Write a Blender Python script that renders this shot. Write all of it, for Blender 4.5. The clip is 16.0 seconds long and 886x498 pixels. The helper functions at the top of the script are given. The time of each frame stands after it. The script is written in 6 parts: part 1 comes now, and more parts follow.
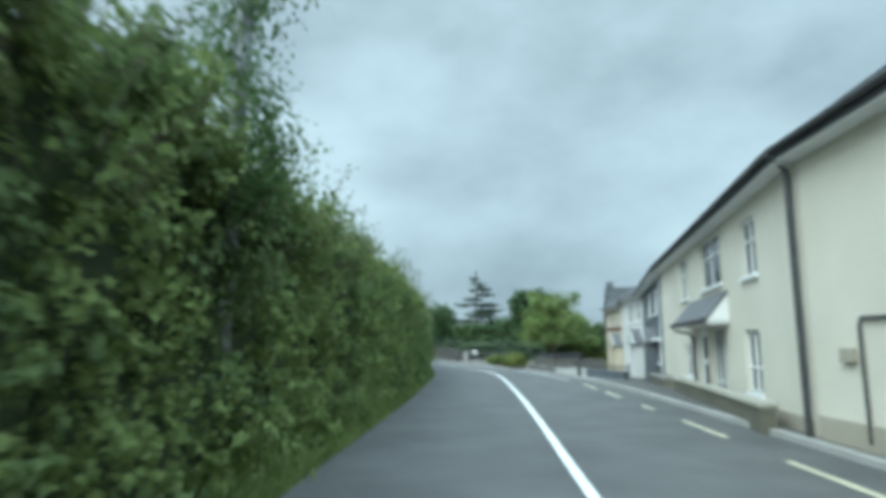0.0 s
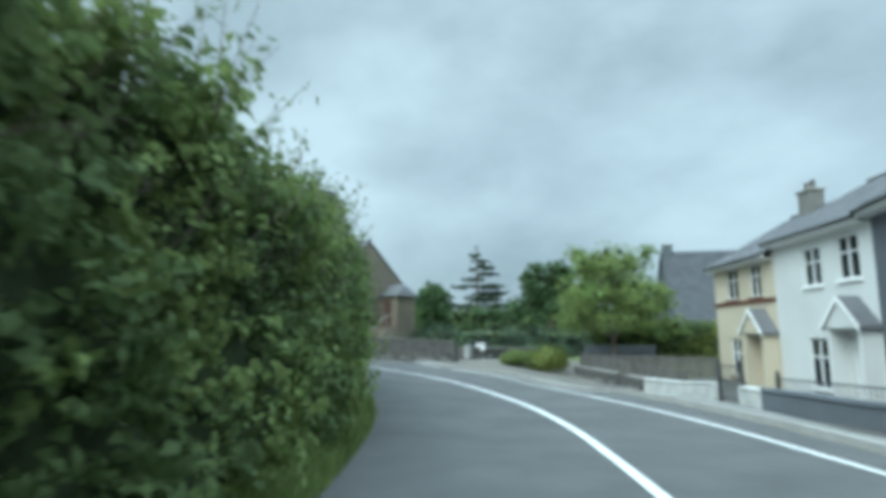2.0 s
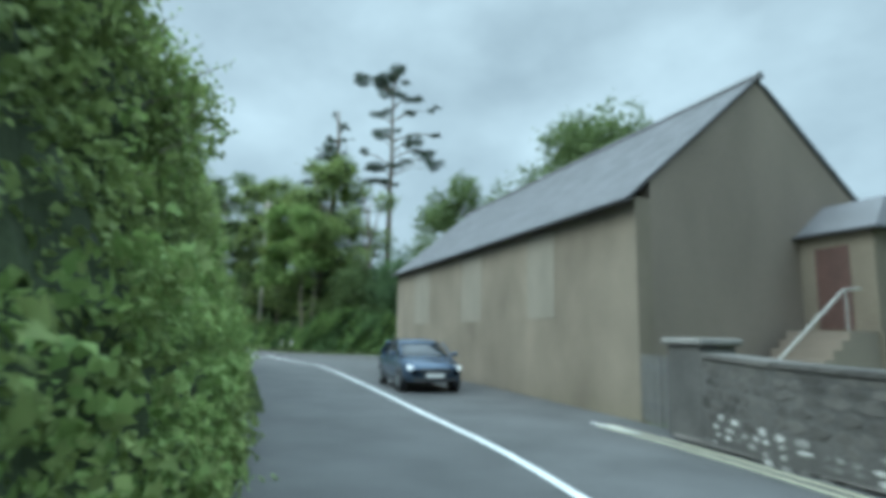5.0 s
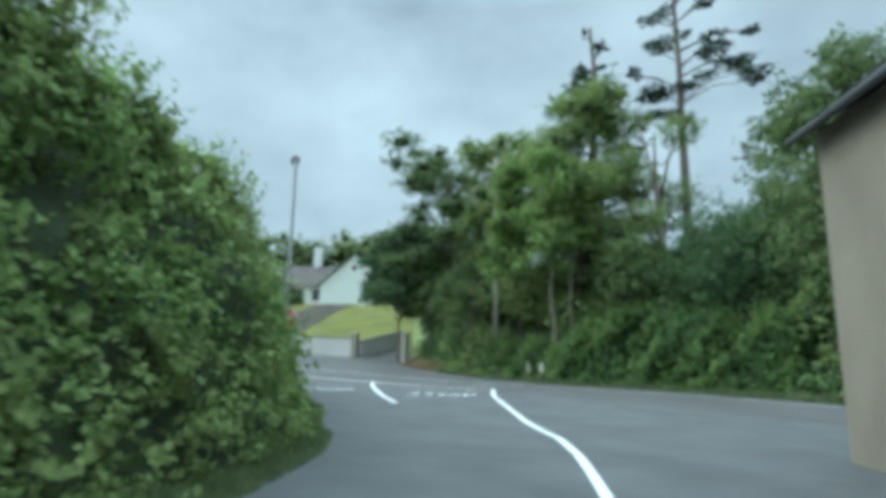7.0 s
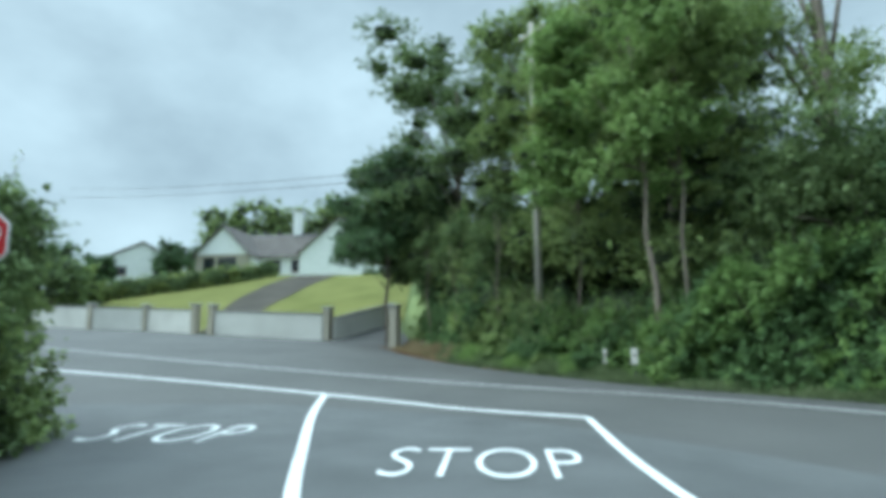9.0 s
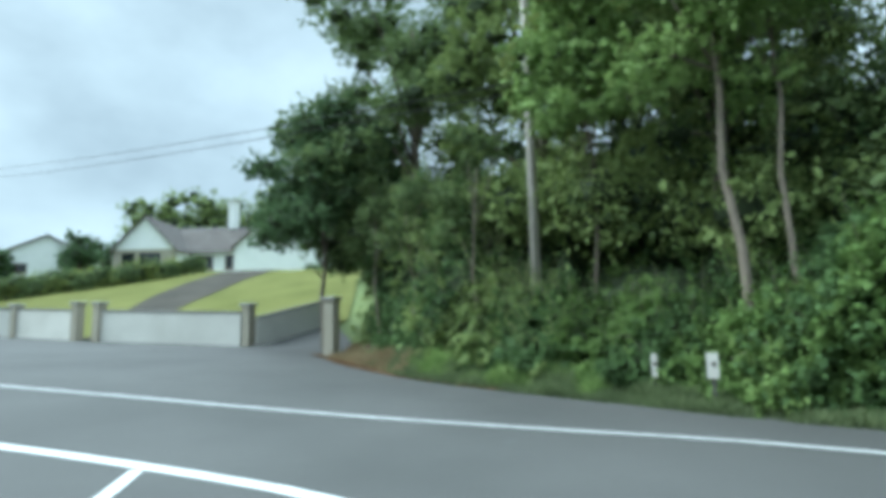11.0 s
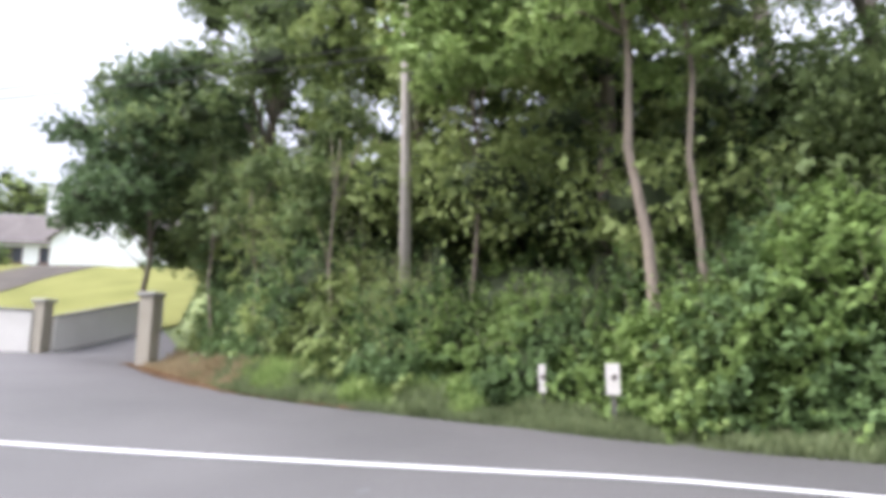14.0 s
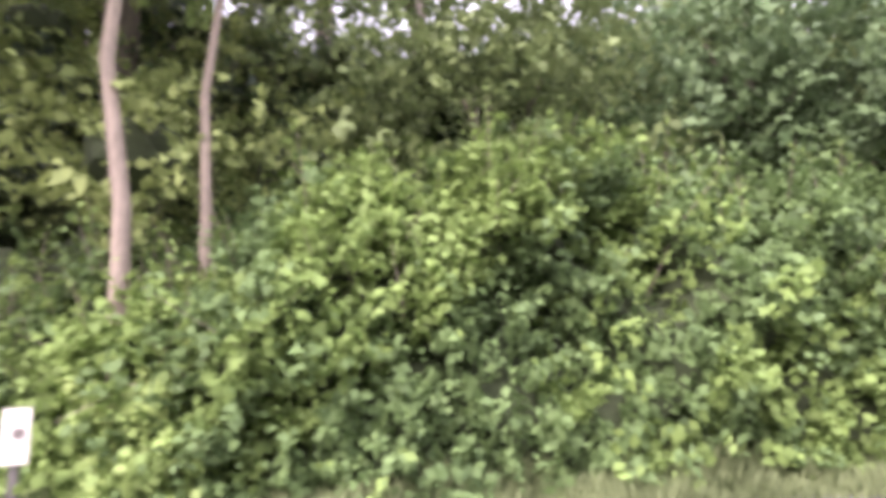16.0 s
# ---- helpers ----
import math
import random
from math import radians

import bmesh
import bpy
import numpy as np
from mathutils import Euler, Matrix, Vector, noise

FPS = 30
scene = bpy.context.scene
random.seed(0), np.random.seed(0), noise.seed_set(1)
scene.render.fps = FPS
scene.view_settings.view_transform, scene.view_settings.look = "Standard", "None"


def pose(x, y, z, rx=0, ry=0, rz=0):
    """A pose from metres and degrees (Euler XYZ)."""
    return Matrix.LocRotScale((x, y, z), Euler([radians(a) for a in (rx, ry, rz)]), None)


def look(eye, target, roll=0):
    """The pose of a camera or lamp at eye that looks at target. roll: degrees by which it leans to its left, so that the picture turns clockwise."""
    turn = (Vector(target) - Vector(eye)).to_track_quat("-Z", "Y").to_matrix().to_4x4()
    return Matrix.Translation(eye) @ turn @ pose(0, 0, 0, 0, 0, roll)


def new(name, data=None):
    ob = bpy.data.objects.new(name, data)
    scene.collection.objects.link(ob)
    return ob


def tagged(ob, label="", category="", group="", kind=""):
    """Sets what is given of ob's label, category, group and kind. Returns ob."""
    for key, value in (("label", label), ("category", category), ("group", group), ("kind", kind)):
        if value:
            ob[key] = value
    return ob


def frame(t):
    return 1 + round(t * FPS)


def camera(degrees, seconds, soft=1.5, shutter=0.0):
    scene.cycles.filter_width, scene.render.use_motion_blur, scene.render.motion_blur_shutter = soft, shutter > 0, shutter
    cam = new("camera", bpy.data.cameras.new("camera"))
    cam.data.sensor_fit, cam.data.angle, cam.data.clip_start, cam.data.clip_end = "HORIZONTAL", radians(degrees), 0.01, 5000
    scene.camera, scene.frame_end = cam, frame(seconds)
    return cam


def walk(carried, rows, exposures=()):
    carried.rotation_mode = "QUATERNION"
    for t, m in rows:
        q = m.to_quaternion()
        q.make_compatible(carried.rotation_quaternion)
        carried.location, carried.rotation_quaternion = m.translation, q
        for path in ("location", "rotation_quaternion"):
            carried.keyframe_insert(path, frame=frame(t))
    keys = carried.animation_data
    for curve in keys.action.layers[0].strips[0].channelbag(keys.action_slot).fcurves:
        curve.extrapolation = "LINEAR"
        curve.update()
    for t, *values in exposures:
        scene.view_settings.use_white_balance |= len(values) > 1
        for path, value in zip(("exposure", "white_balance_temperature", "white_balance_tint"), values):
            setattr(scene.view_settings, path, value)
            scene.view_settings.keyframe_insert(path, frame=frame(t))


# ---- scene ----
cam = camera(74.7, 16.0, soft=5.4, shutter=0.2)
PATH = [
    (0, (0.502, 0.992, 1.469), (0.426, 2.965, 1.791), 0.4),
    (0.5, (0.427, 6.615, 1.637), (0.365, 8.59, 1.941), 0.0),
    (1, (0.505, 11.707, 1.483), (0.436, 13.682, 1.791), 0.7),
    (1.5, (0.37, 16.243, 1.444), (0.307, 18.22, 1.74), 0.4),
    (2, (0.392, 20.831, 1.439), (0.324, 22.809, 1.727), -0.2),
    (2.5, (0.203, 25.372, 1.387), (0.13, 27.347, 1.689), 0.7),
    (3, (-0.21, 29.438, 1.406), (-0.375, 31.407, 1.715), 0.8),
    (3.5, (-0.903, 34.526, 1.41), (-1.243, 36.471, 1.727), 0.2),
    (4, (-2.096, 38.979, 1.375), (-2.633, 40.878, 1.702), 0.0),
    (4.5, (-3.742, 43.019, 1.504), (-4.502, 44.843, 1.819), 0.8),
    (5, (-5.875, 46.447, 1.554), (-6.899, 48.139, 1.853), 1.2),
    (5.2, (-6.889, 47.681, 1.506), (-8.017, 49.306, 1.804), 1.7),
    (7.3, (-21.336, 63.07, 1.347), (-23.028, 64.078, 1.696), 0.7),
    (7.5, (-22.702, 63.752, 1.44), (-24.404, 64.749, 1.772), 0.7),
    (8, (-25.808, 65.463, 1.553), (-27.511, 66.465, 1.86), 0.6),
    (8.5, (-28.462, 67.024, 1.553), (-30.152, 68.056, 1.838), -0.3),
    (9, (-30.988, 68.518, 1.505), (-32.656, 69.585, 1.789), -0.4),
    (11.5, (-37.606, 72.872, 1.425), (-39.147, 74.112, 1.719), -1.2),
    (12, (-37.969, 73.245, 1.379), (-39.471, 74.531, 1.684), -0.8),
    (12.5, (-38.188, 73.528, 1.329), (-39.656, 74.848, 1.646), -0.5),
    (13, (-38.354, 73.746, 1.298), (-39.786, 75.103, 1.621), -0.4),
    (13.5, (-38.536, 74.076, 1.319), (-39.914, 75.489, 1.643), -0.4),
    (14, (-38.885, 74.145, 1.278), (-40.132, 75.673, 1.606), -0.2),
    (14.5, (-38.993, 74.593, 1.403), (-40.116, 76.22, 1.707), -0.9),
    (15, (-39.145, 75.092, 1.46), (-40.061, 76.845, 1.756), -1.4),
    (15.5, (-39.211, 75.972, 1.4), (-39.75, 77.869, 1.731), -1.0),
    (16, (-39.135, 77.345, 1.433), (-39.045, 79.316, 1.758), -1.6),
]
walk(cam, [(t, look(eye, target, roll)) for t, eye, target, roll in PATH],
     exposures=[(0, 0.0, 5400, -8), (5.0, 0.03, 5300, -8), (9.0, 0.1, 5300, -8), (11.5, 0.4, 5350, -5), (12.0, 0.52, 5850, 7), (13.0, 0.77, 6100, 15), (14.5, 1.35, 6150, 27), (15.25, 1.8, 6300, 33), (16.0, 1.85, 6500, 40)])

# ---- light: an overcast sky and a soft sun ----
world = bpy.data.worlds.new("overcast_sky")
scene.world = world
world.use_nodes = True
wn, wl = world.node_tree.nodes, world.node_tree.links
wn.clear()
SUN_EL, SUN_ROT = radians(40), radians(222)
sky = wn.new("ShaderNodeTexSky")
sky.sky_type = "NISHITA"
sky.sun_disc = False
sky.sun_elevation, sky.sun_rotation = SUN_EL, SUN_ROT
sky.dust_density, sky.ozone_density = 3.0, 1.5
coord = wn.new("ShaderNodeTexCoord")
stretch = wn.new("ShaderNodeMapping")
stretch.inputs["Scale"].default_value = (1.0, 1.0, 1.7)
cloud = wn.new("ShaderNodeTexNoise")
cloud.inputs["Scale"].default_value = 2.0
cloud.inputs["Detail"].default_value = 7
cloud.inputs["Roughness"].default_value = 0.52
ramp = wn.new("ShaderNodeValToRGB")
ramp.color_ramp.elements[0].position, ramp.color_ramp.elements[0].color = 0.34, (5.7, 6.2, 6.65, 1)
ramp.color_ramp.elements[1].position, ramp.color_ramp.elements[1].color = 0.66, (10.9, 11.55, 11.9, 1)
mixer = wn.new("ShaderNodeMix")
mixer.data_type = "RGBA"
mixer.inputs[0].default_value = 0.88
back = wn.new("ShaderNodeBackground")
back.inputs["Strength"].default_value = 0.075
outw = wn.new("ShaderNodeOutputWorld")
wl.new(coord.outputs["Generated"], stretch.inputs[0])
wl.new(stretch.outputs[0], cloud.inputs["Vector"])
wl.new(cloud.outputs["Fac"], ramp.inputs[0])
wl.new(sky.outputs[0], mixer.inputs[6])
wl.new(ramp.outputs[0], mixer.inputs[7])
# an overcast sky grows brighter towards the zenith
height = wn.new("ShaderNodeSeparateXYZ")
zenith = wn.new("ShaderNodeMapRange")
zenith.inputs["From Min"].default_value, zenith.inputs["From Max"].default_value = 0.54, 0.9
zenith.inputs["To Min"].default_value, zenith.inputs["To Max"].default_value = 1.0, 5.2
bright = wn.new("ShaderNodeVectorMath")
bright.operation = "SCALE"
wl.new(coord.outputs["Generated"], height.inputs[0])
wl.new(height.outputs["Z"], zenith.inputs[0])
wl.new(mixer.outputs[2], bright.inputs[0])
wl.new(zenith.outputs[0], bright.inputs["Scale"])
wl.new(bright.outputs[0], back.inputs[0])
wl.new(back.outputs[0], outw.inputs[0])
sun_lamp = bpy.data.lights.new("sun", "SUN")
sun_lamp.energy, sun_lamp.angle, sun_lamp.color = 2.8, radians(40), (1.0, 0.96, 0.9)
sun_ob = new("sun", sun_lamp)
sun_ob.matrix_world = look((0, 0, 60), (0 - 60 * math.sin(SUN_ROT) / math.tan(SUN_EL), 0 - 60 * math.cos(SUN_ROT) / math.tan(SUN_EL), 0))


# ---- materials ----
def material(name, c1, c2, rough=0.8, scale=3.0, fine=40.0, bump=0.15, metal=0.0, per=None, spread=0.0, stretch_xyz=None, spec=0.5):
    """Two tones mixed by coarse and fine noise, with a fine relief. per: 'island' or 'object' shifts the tone piece by piece."""
    m = bpy.data.materials.new(name)
    m.use_nodes = True
    n, l = m.node_tree.nodes, m.node_tree.links
    b = n["Principled BSDF"]
    b.inputs["Roughness"].default_value, b.inputs["Metallic"].default_value = rough, metal
    b.inputs["Specular IOR Level"].default_value = spec
    geo = n.new("ShaderNodeNewGeometry")
    vec = geo.outputs["Position"]
    if stretch_xyz:
        mp = n.new("ShaderNodeMapping")
        mp.inputs["Scale"].default_value = stretch_xyz
        l.new(vec, mp.inputs[0])
        vec = mp.outputs[0]
    big, small = n.new("ShaderNodeTexNoise"), n.new("ShaderNodeTexNoise")
    big.inputs["Scale"].default_value, small.inputs["Scale"].default_value = scale, fine
    big.inputs["Detail"].default_value, small.inputs["Detail"].default_value = 4, 3
    l.new(vec, big.inputs["Vector"]), l.new(vec, small.inputs["Vector"])
    add = n.new("ShaderNodeMath")
    add.operation = "MULTIPLY_ADD"
    add.inputs[1].default_value = 0.45
    l.new(small.outputs["Fac"], add.inputs[0])
    mul = n.new("ShaderNodeMath")
    mul.operation = "MULTIPLY"
    mul.inputs[1].default_value = 0.65
    l.new(big.outputs["Fac"], mul.inputs[0])
    l.new(mul.outputs[0], add.inputs[2])
    fac = add.outputs[0]
    if per:
        src = geo.outputs["Random Per Island"] if per == "island" else n.new("ShaderNodeObjectInfo").outputs["Random"]
        sh = n.new("ShaderNodeMath")
        sh.operation = "MULTIPLY_ADD"
        sh.inputs[1].default_value = spread
        l.new(src, sh.inputs[0])
        l.new(fac, sh.inputs[2])
        off = n.new("ShaderNodeMath")
        off.operation = "SUBTRACT"
        off.inputs[1].default_value = spread / 2
        l.new(sh.outputs[0], off.inputs[0])
        fac = off.outputs[0]
    cr = n.new("ShaderNodeValToRGB")
    cr.color_ramp.elements[0].position, cr.color_ramp.elements[0].color = 0.32, (*c1, 1)
    cr.color_ramp.elements[1].position, cr.color_ramp.elements[1].color = 0.75, (*c2, 1)
    l.new(fac, cr.inputs[0])
    l.new(cr.outputs[0], b.inputs["Base Color"])
    if bump:
        bp = n.new("ShaderNodeBump")
        bp.inputs["Strength"].default_value = bump
        bp.inputs["Distance"].default_value = 0.02
        l.new(small.outputs["Fac"], bp.inputs["Height"])
        l.new(bp.outputs[0], b.inputs["Normal"])
    return m


def leaf_material(name, c1, c2, scale=0.7):
    m = material(name, c1, c2, rough=0.6, scale=scale, fine=5, bump=0, per="island", spread=0.24, spec=0.16)
    n, l = m.node_tree.nodes, m.node_tree.links
    b, o = n["Principled BSDF"], n["Material Output"]
    tr = n.new("ShaderNodeBsdfTranslucent")
    mx = n.new("ShaderNodeMixShader")
    mx.inputs[0].default_value = 0.38
    src = b.inputs["Base Color"].links[0].from_socket
    l.new(src, tr.inputs[0])
    l.new(b.outputs[0], mx.inputs[1]), l.new(tr.outputs[0], mx.inputs[2])
    l.new(mx.outputs[0], o.inputs[0])
    return m


ASPHALT = material("asphalt", (0.053, 0.053, 0.052), (0.111, 0.11, 0.108), rough=0.75, scale=0.8, fine=60, bump=0.3)
ASPHALT_OLD = material("worn_asphalt", (0.054, 0.052, 0.048), (0.1, 0.095, 0.089), rough=0.8, scale=0.3, fine=50, bump=0.3)
DRIVE = material("brown_tarmac", (0.042, 0.037, 0.03), (0.085, 0.074, 0.06), rough=0.95, scale=0.5, fine=40, bump=0.3, spec=0.12)
PAVING = material("concrete_pavement", (0.15, 0.147, 0.136), (0.27, 0.262, 0.245), scale=0.8, fine=30)
MOSSY = material("mossy_roughcast", (0.07, 0.07, 0.05), (0.17, 0.16, 0.12), rough=0.95, scale=1.4, fine=22, bump=0.5)
COPE_PALE = material("pale_lichened_coping", (0.26, 0.25, 0.2), (0.42, 0.4, 0.33), rough=0.9, scale=2, fine=25, bump=0.3)
GRAVEL = material("gravel", (0.092, 0.084, 0.073), (0.185, 0.168, 0.145), scale=1.5, fine=45, bump=0.6)
COPE = material("weathered_coping", (0.13, 0.125, 0.115), (0.24, 0.23, 0.21), rough=0.9, scale=2, fine=25, bump=0.4)
KERB = material("kerb_concrete", (0.28, 0.27, 0.25), (0.42, 0.41, 0.38), scale=2, fine=40)
PAINT_W = material("white_road_paint", (0.55, 0.55, 0.53), (0.82, 0.82, 0.8), rough=0.6, scale=2.5, fine=70)
PAINT_Y = material("yellow_road_paint", (0.4, 0.38, 0.27), (0.64, 0.61, 0.44), rough=0.6, scale=2.5, fine=70)
GRASS = material("grass_ground", (0.06, 0.09, 0.02), (0.16, 0.19, 0.05), rough=0.9, scale=0.25, fine=12, bump=0.6)
LAWN = material("lawn", (0.096, 0.102, 0.03), (0.17, 0.168, 0.056), rough=1.0, scale=0.3, fine=10, bump=0.5, spec=0.05)
DIRT = material("bare_earth", (0.1, 0.07, 0.046), (0.25, 0.17, 0.11), rough=0.95, scale=1.2, fine=20, bump=0.5)
# near-black green for hedge and crown cores, their inner shade put into the colour
CORE = material("core_shade", (0.024, 0.035, 0.014), (0.058, 0.078, 0.033), rough=0.95, scale=2, fine=20, bump=0.5)
BARK = material("bark", (0.1, 0.08, 0.06), (0.24, 0.2, 0.16), rough=0.9, scale=3, fine=30, bump=0.6, stretch_xyz=(1, 1, 0.25))
BARK_PALE = material("pale_bark", (0.11, 0.09, 0.068), (0.3, 0.245, 0.185), rough=0.85, scale=3, fine=25, bump=0.4, stretch_xyz=(1, 1, 0.3))
POLEWOOD = material("weathered_pole_wood", (0.26, 0.235, 0.2), (0.46, 0.42, 0.365), rough=0.85, scale=4, fine=40, bump=0.3, stretch_xyz=(1, 1, 0.15))
LEAF_HEDGE = leaf_material("hedge_leaf", (0.084, 0.12, 0.046), (0.218, 0.284, 0.112))
LEAF_LIGHT = leaf_material("fresh_leaf", (0.145, 0.195, 0.062), (0.322, 0.395, 0.142))
LEAF_BRIGHT = leaf_material("bright_leaf", (0.135, 0.215, 0.056), (0.37, 0.48, 0.17))
LEAF_IVY = leaf_material("ivy_leaf", (0.07, 0.115, 0.044), (0.165, 0.255, 0.092))
LEAF_BRAMBLE = leaf_material("bramble_leaf", (0.11, 0.17, 0.05), (0.23, 0.335, 0.1))
LEAF_DARK = leaf_material("dark_leaf", (0.062, 0.102, 0.046), (0.15, 0.226, 0.098))
LEAF_GRASS = leaf_material("verge_grass_blade", (0.09, 0.12, 0.051), (0.24, 0.29, 0.141))
LEAF_DRY = leaf_material("dry_grass_blade", (0.2, 0.15, 0.08), (0.42, 0.34, 0.2))
LEAF_PINE = leaf_material("pine_needles", (0.035, 0.055, 0.036), (0.11, 0.145, 0.096))
LEAF_GOLD = leaf_material("yellow_green_leaf", (0.12, 0.16, 0.038), (0.34, 0.38, 0.115))
RENDER_CREAM = material("cream_render", (0.56, 0.52, 0.42), (0.7, 0.66, 0.56), scale=0.5, fine=30)
RENDER_WHITE = material("white_render", (0.55, 0.55, 0.53), (0.67, 0.67, 0.65), scale=0.5, fine=30)
RENDER_GREY = material("dark_grey_render", (0.075, 0.083, 0.095), (0.125, 0.135, 0.15), scale=0.5, fine=30)
RENDER_YELLOW = material("buff_render", (0.47, 0.41, 0.3), (0.6, 0.53, 0.4), scale=0.5, fine=30)
RENDER_TAN = material("pebbledash", (0.118, 0.099, 0.073), (0.26, 0.222, 0.168), rough=0.95, scale=0.6, fine=55, bump=0.6, stretch_xyz=(1, 1, 0.65))
RENDER_PALE = material("pale_infill_render", (0.28, 0.25, 0.19), (0.4, 0.365, 0.29), rough=0.9, scale=0.8, fine=40)
# greyer copy of the side wall's render; takes in the gable's shade
CEMENT_SHADE = material("stained_cement_shade_tone", (0.138, 0.116, 0.092), (0.256, 0.216, 0.172), rough=0.95, scale=0.5, fine=45, bump=0.5, stretch_xyz=(1, 1, 0.4))
INFILL = material("window_infill_render", (0.175, 0.156, 0.122), (0.265, 0.238, 0.19), rough=0.9, scale=0.8, fine=40, stretch_xyz=(1, 1, 0.5))
SLATE = material("roof_slate", (0.1, 0.1, 0.105), (0.165, 0.165, 0.175), rough=0.65, scale=1.2, fine=20, per="island", spread=0.22)
SLATE_DARK = material("dark_roof_slate", (0.06, 0.062, 0.068), (0.1, 0.102, 0.11), rough=0.85, scale=1.2, fine=20, per="island", spread=0.15, spec=0.25)
TILE_BROWN = material("brown_roof_tile", (0.095, 0.082, 0.074), (0.165, 0.147, 0.135), rough=0.9, scale=0.8, fine=12, spec=0.2)
TILE_RED = material("orange_clay_tile", (0.42, 0.12, 0.05), (0.6, 0.22, 0.1), rough=0.8, scale=1.5, fine=12)
STONE = material("rubble_stone", (0.05, 0.047, 0.042), (0.125, 0.117, 0.105), rough=0.95, scale=1.2, fine=9, bump=0.8, per="object", spread=0.3)
LITTER = leaf_material("brown_leaf_litter", (0.1, 0.055, 0.03), (0.3, 0.18, 0.09))
STONE_LIME = material("limewashed_stone", (0.12, 0.115, 0.105), (0.5, 0.49, 0.46), rough=0.95, scale=3, fine=12, bump=0.7, per="object", spread=0.5)
MORTAR = material("old_mortar", (0.06, 0.058, 0.054), (0.12, 0.115, 0.106), rough=0.95, scale=1.5, fine=20, bump=0.7)
DOOR_BROWN = material("dark_door_paint", (0.055, 0.03, 0.024), (0.115, 0.062, 0.05), rough=0.7, scale=2.5, fine=30)
WALL_PAINT = material("painted_wall", (0.47, 0.45, 0.4), (0.66, 0.64, 0.58), scale=0.6, fine=20)
LIMEWASH = material("worn_limewash", (0.33, 0.33, 0.31), (0.62, 0.62, 0.59), rough=0.9, scale=2.2, fine=14, bump=0.4)
WHITE = material("white_paint", (0.72, 0.72, 0.7), (0.84, 0.84, 0.82), rough=0.45, scale=2, fine=30, bump=0.03)
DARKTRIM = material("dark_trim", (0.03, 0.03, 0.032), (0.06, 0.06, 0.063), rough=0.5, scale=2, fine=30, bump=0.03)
BROWN = material("brown_paint", (0.1, 0.045, 0.03), (0.17, 0.08, 0.055), rough=0.5, scale=2, fine=30, bump=0.05)
STEEL = material("galvanised_steel", (0.2, 0.21, 0.22), (0.32, 0.33, 0.34), rough=0.5, scale=3, fine=40, bump=0.03, metal=0.4)
SIGN_RED = material("red_sign_face", (0.5, 0.02, 0.025), (0.6, 0.035, 0.04), rough=0.35, scale=3, fine=30, bump=0)
CARPAINT = material("blue_car_paint", (0.05, 0.075, 0.12), (0.08, 0.11, 0.16), rough=0.2, scale=1, fine=10, bump=0, metal=0.3)
RUBBER = material("rubber", (0.015, 0.015, 0.015), (0.03, 0.03, 0.03), rough=0.85, scale=5, fine=40, bump=0.1)
WOOD = material("grey_weathered_timber", (0.07, 0.066, 0.06), (0.15, 0.14, 0.125), rough=0.9, scale=3, fine=30, stretch_xyz=(1, 1, 0.2))

SILVERED = material("silvered_timber", (0.09, 0.09, 0.086), (0.2, 0.195, 0.185), rough=0.9, scale=3, fine=30, stretch_xyz=(1, 1, 0.2), per="object", spread=0.3)


def glass_material():
    m = bpy.data.materials.new("window_glass")
    m.use_nodes = True
    b = m.node_tree.nodes["Principled BSDF"]
    b.inputs["Base Color"].default_value = (0.02, 0.024, 0.028, 1)
    b.inputs["Roughness"].default_value = 0.06
    b.inputs["Specular IOR Level"].default_value = 0.6
    return m


GLASS = glass_material()


# ---- mesh helpers ----
def obj(name, bm, mat, parent=None, smooth=False):
    me = bpy.data.meshes.new(name)
    bm.to_mesh(me)
    bm.free()
    if mat:
        me.materials.append(mat)
    if smooth:
        me.shade_smooth()
    ob = new(name, me)
    ob.parent = parent
    return ob


def part(name, bm, mat, parent, label="", smooth=False):
    ob = obj(name, bm, mat, parent, smooth)
    if label:
        ob["label"] = label
    return ob


def thing(name, m, label, category, group="", kind=""):
    """An Empty at the base of a thing."""
    e = new(name)
    e.matrix_world = m
    return tagged(e, label, category, group, kind)


def box(x0, x1, y0, y1, z0, z1, bevel=0.0, bm=None):
    own = bmesh.new()
    bmesh.ops.create_cube(own, size=1.0)
    for v in own.verts:
        v.co = Vector((x0 + (v.co.x + 0.5) * (x1 - x0), y0 + (v.co.y + 0.5) * (y1 - y0), z0 + (v.co.z + 0.5) * (z1 - z0)))
    if bevel:
        bmesh.ops.bevel(own, geom=own.edges[:], offset=bevel, segments=1, affect="EDGES")
    if bm is None:
        return own
    merge(bm, own)
    return bm


def merge(bm, other):
    me = bpy.data.meshes.new("tmp")
    other.to_mesh(me)
    other.free()
    bm.from_mesh(me)
    bpy.data.meshes.remove(me)


def prism(profile, x0, x1):
    """A profile of (y, z) pulled along x."""
    bm = bmesh.new()
    a = [bm.verts.new((x0, y, z)) for y, z in profile]
    b = [bm.verts.new((x1, y, z)) for y, z in profile]
    bm.faces.new(a[::-1]), bm.faces.new(b)
    for i in range(len(a)):
        j = (i + 1) % len(a)
        bm.faces.new((a[i], a[j], b[j], b[i]))
    bmesh.ops.recalc_face_normals(bm, faces=bm.faces[:])
    return bm


